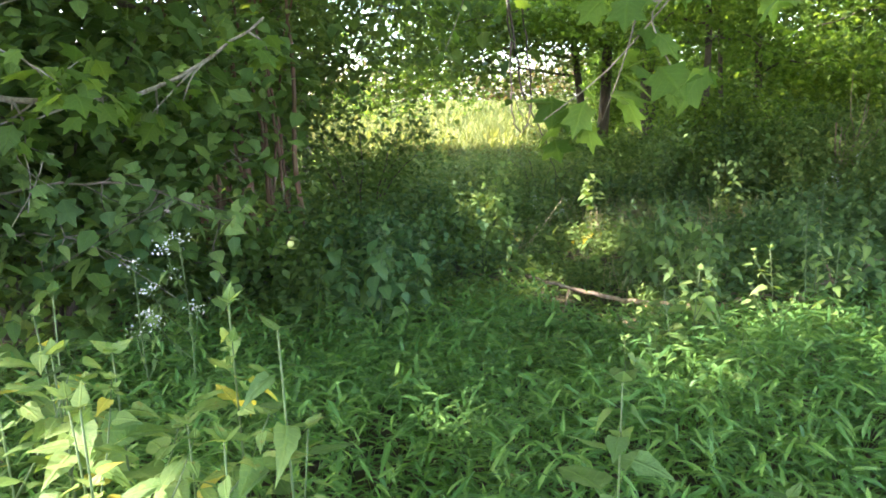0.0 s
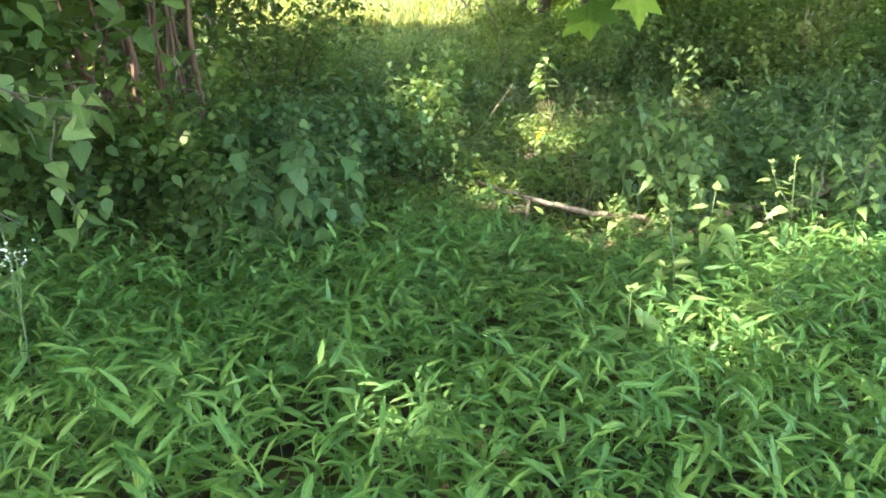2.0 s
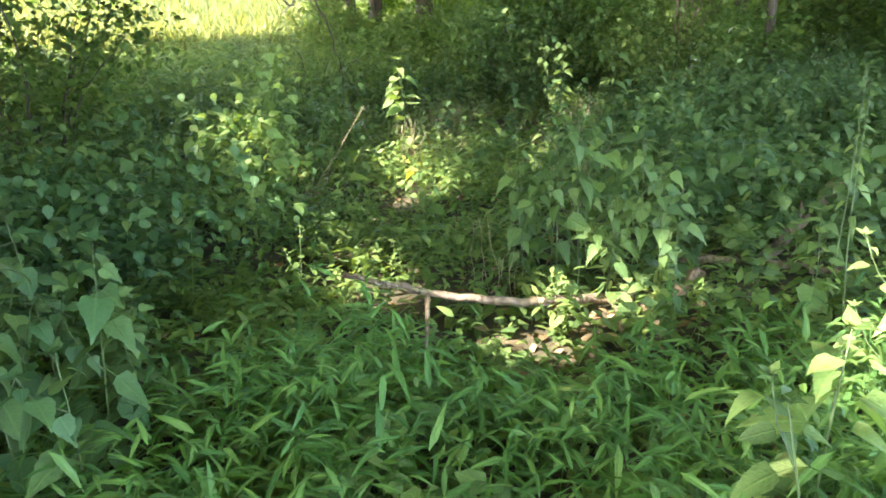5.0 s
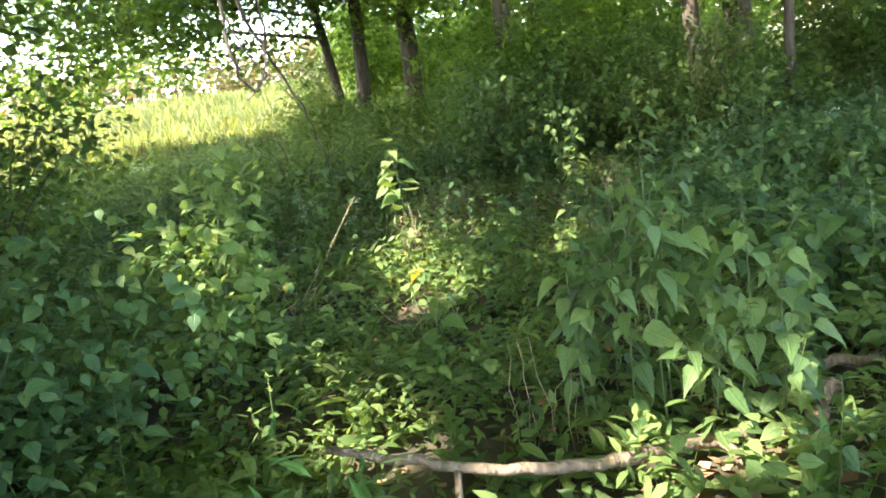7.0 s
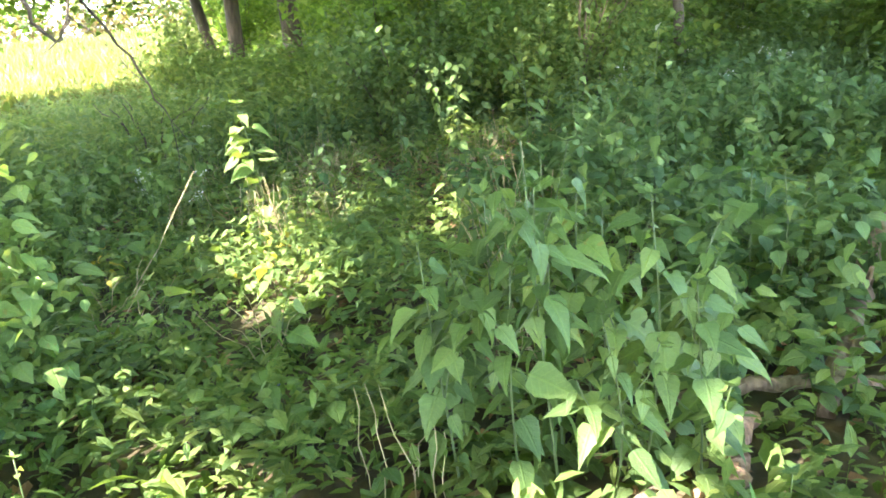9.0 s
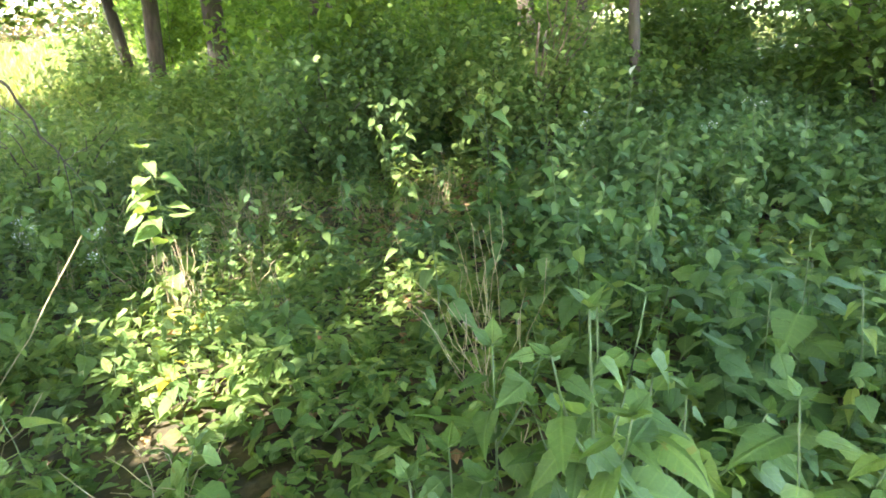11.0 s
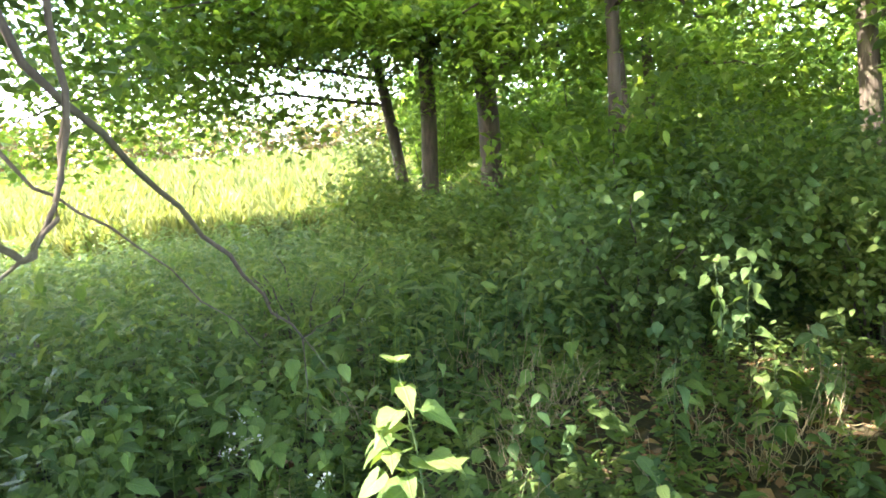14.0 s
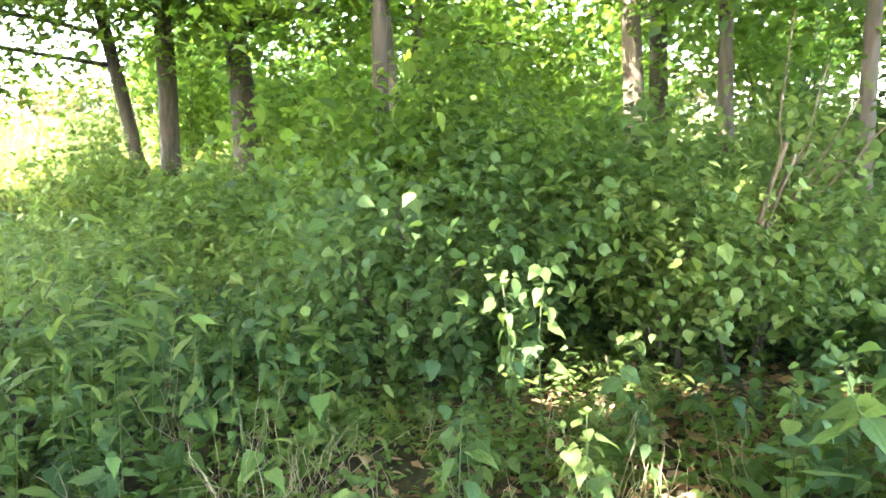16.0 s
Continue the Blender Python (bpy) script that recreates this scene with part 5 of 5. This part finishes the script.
part("stalk", tube_arrays(curve_points(((1.0, 8.55, 0.05), (1.25, 8.7, 0.3), (1.52, 8.85, 0.62)), 8, 0.004), np.linspace(0.0035, 0.002, 8), 5), STRAW, thin)


def leafy_branch(points, width, leaves, size, label, seed, shape=LOBED, material=MAPLE, hang=0.25, bark=TWIG, twigs=6):
    """A branch with twigs and single leaves that hang from it."""
    rng = np.random.default_rng(seed)
    root = thing("leafy_branch", (0, 0, 0), label, "branch", "low leafy branches")
    line = curve_points(points, 18, 0.008, seed)
    part("limb", tube_arrays(line, np.linspace(width, width * 0.3, 18), 8, 0.05, seed), bark, root)
    spots = [(line[i], root) for i in range(3, 18)]
    for i in range(twigs):
        start = line[rng.integers(2, 17)]
        end = start + rng.normal(size=3) * (0.22, 0.22, 0.18) - (0, 0, hang)
        side = curve_points((start, (start + end) / 2 + rng.normal(size=3) * 0.04, end), 7)
        twig = part("twig", tube_arrays(side, np.linspace(width * 0.35, 0.0025, 7), 5), bark, root)
        spots += [(side[k], twig) for k in (3, 4, 5, 6, 6)]
    mesh = mesh_from("leaf", *shape, material=material)
    for i in range(leaves):
        turn3 = frames(np.array([rng.uniform(0, 6.28)]), np.array([rng.normal(-0.55, 0.35)]), np.array([rng.normal(0, 0.4)]))[0]
        s = size * rng.normal(1, 0.2)
        m = Matrix(turn3.tolist()).to_4x4() @ Matrix.Diagonal((s, s, s, 1))
        spot, holder = spots[rng.integers(0, len(spots))]
        m.translation = Vector(spot + rng.normal(size=3) * 0.04)
        leaf = new("leaf", mesh)
        leaf.parent, leaf.matrix_basis = holder, m
    return root


leafy_branch(((-3.0, 4.3, 1.95), (-2.4, 4.0, 1.80), (-1.95, 3.93, 1.77), (-1.6, 3.95, 1.80), (-1.25, 4.0, 1.98), (-0.95, 4.1, 2.2)), 0.022, 110, 0.14, "curved grey branch with hanging maple leaves", 71, LOBED, MAPLE, 0.12, TWIG, 12)
leafy_branch(((-2.9, 4.2, 1.2), (-2.2, 3.9, 1.32), (-1.6, 3.9, 1.3), (-1.15, 3.95, 1.05)), 0.010, 110, 0.105, "thin branch with rounded leaves in front of dark brush", 72, ROUND, HERB, 0.15, BARK, 12)
leafy_branch(((-3.0, 3.7, 2.1), (-2.4, 3.5, 2.15), (-2.0, 3.4, 2.0), (-1.7, 3.3, 1.8)), 0.012, 110, 0.145, "low maple branch with broad leaves", 73, LOBED, MAPLE, 0.15, TWIG, 12)
leafy_branch(((1.8, 1.9, 2.6), (1.3, 2.2, 2.3), (0.9, 2.35, 2.1), (0.6, 2.45, 1.95)), 0.011, 85, 0.145, "maple branch hanging over the grass", 74, LOBED, MAPLE, 0.06, TWIG, 12)
leafy_branch(((1.7, 0.7, 2.5), (1.0, 0.9, 2.05), (0.68, 0.97, 1.88), (0.54, 0.97, 1.82)), 0.006, 9, 0.15, "thin maple twig with a few bright leaves", 75, LOBED, MAPLE, 0.02, TWIG, 1)
leafy_branch(((-3.2, 4.6, 0.9), (-2.4, 4.3, 1.0), (-1.8, 4.1, 0.85)), 0.010, 70, 0.10, "shaded low branch with rounded leaves", 76, ROUND, HERB_DARK, 0.12, TWIG, 10)
leafy_branch(((-2.9, 4.0, 1.6), (-2.4, 3.8, 1.62), (-2.0, 3.75, 1.5)), 0.010, 70, 0.12, "dark leafy branch inside the thicket", 77, LOBED, HERB, 0.15, TWIG, 10)
leafy_branch(((1.6, 3.3, 3.0), (1.0, 3.9, 2.75), (0.4, 4.4, 2.55), (-0.2, 4.6, 2.5)), 0.012, 90, 0.12, "high maple branch across the opening", 78, LOBED, MAPLE, 0.1, TWIG, 12)
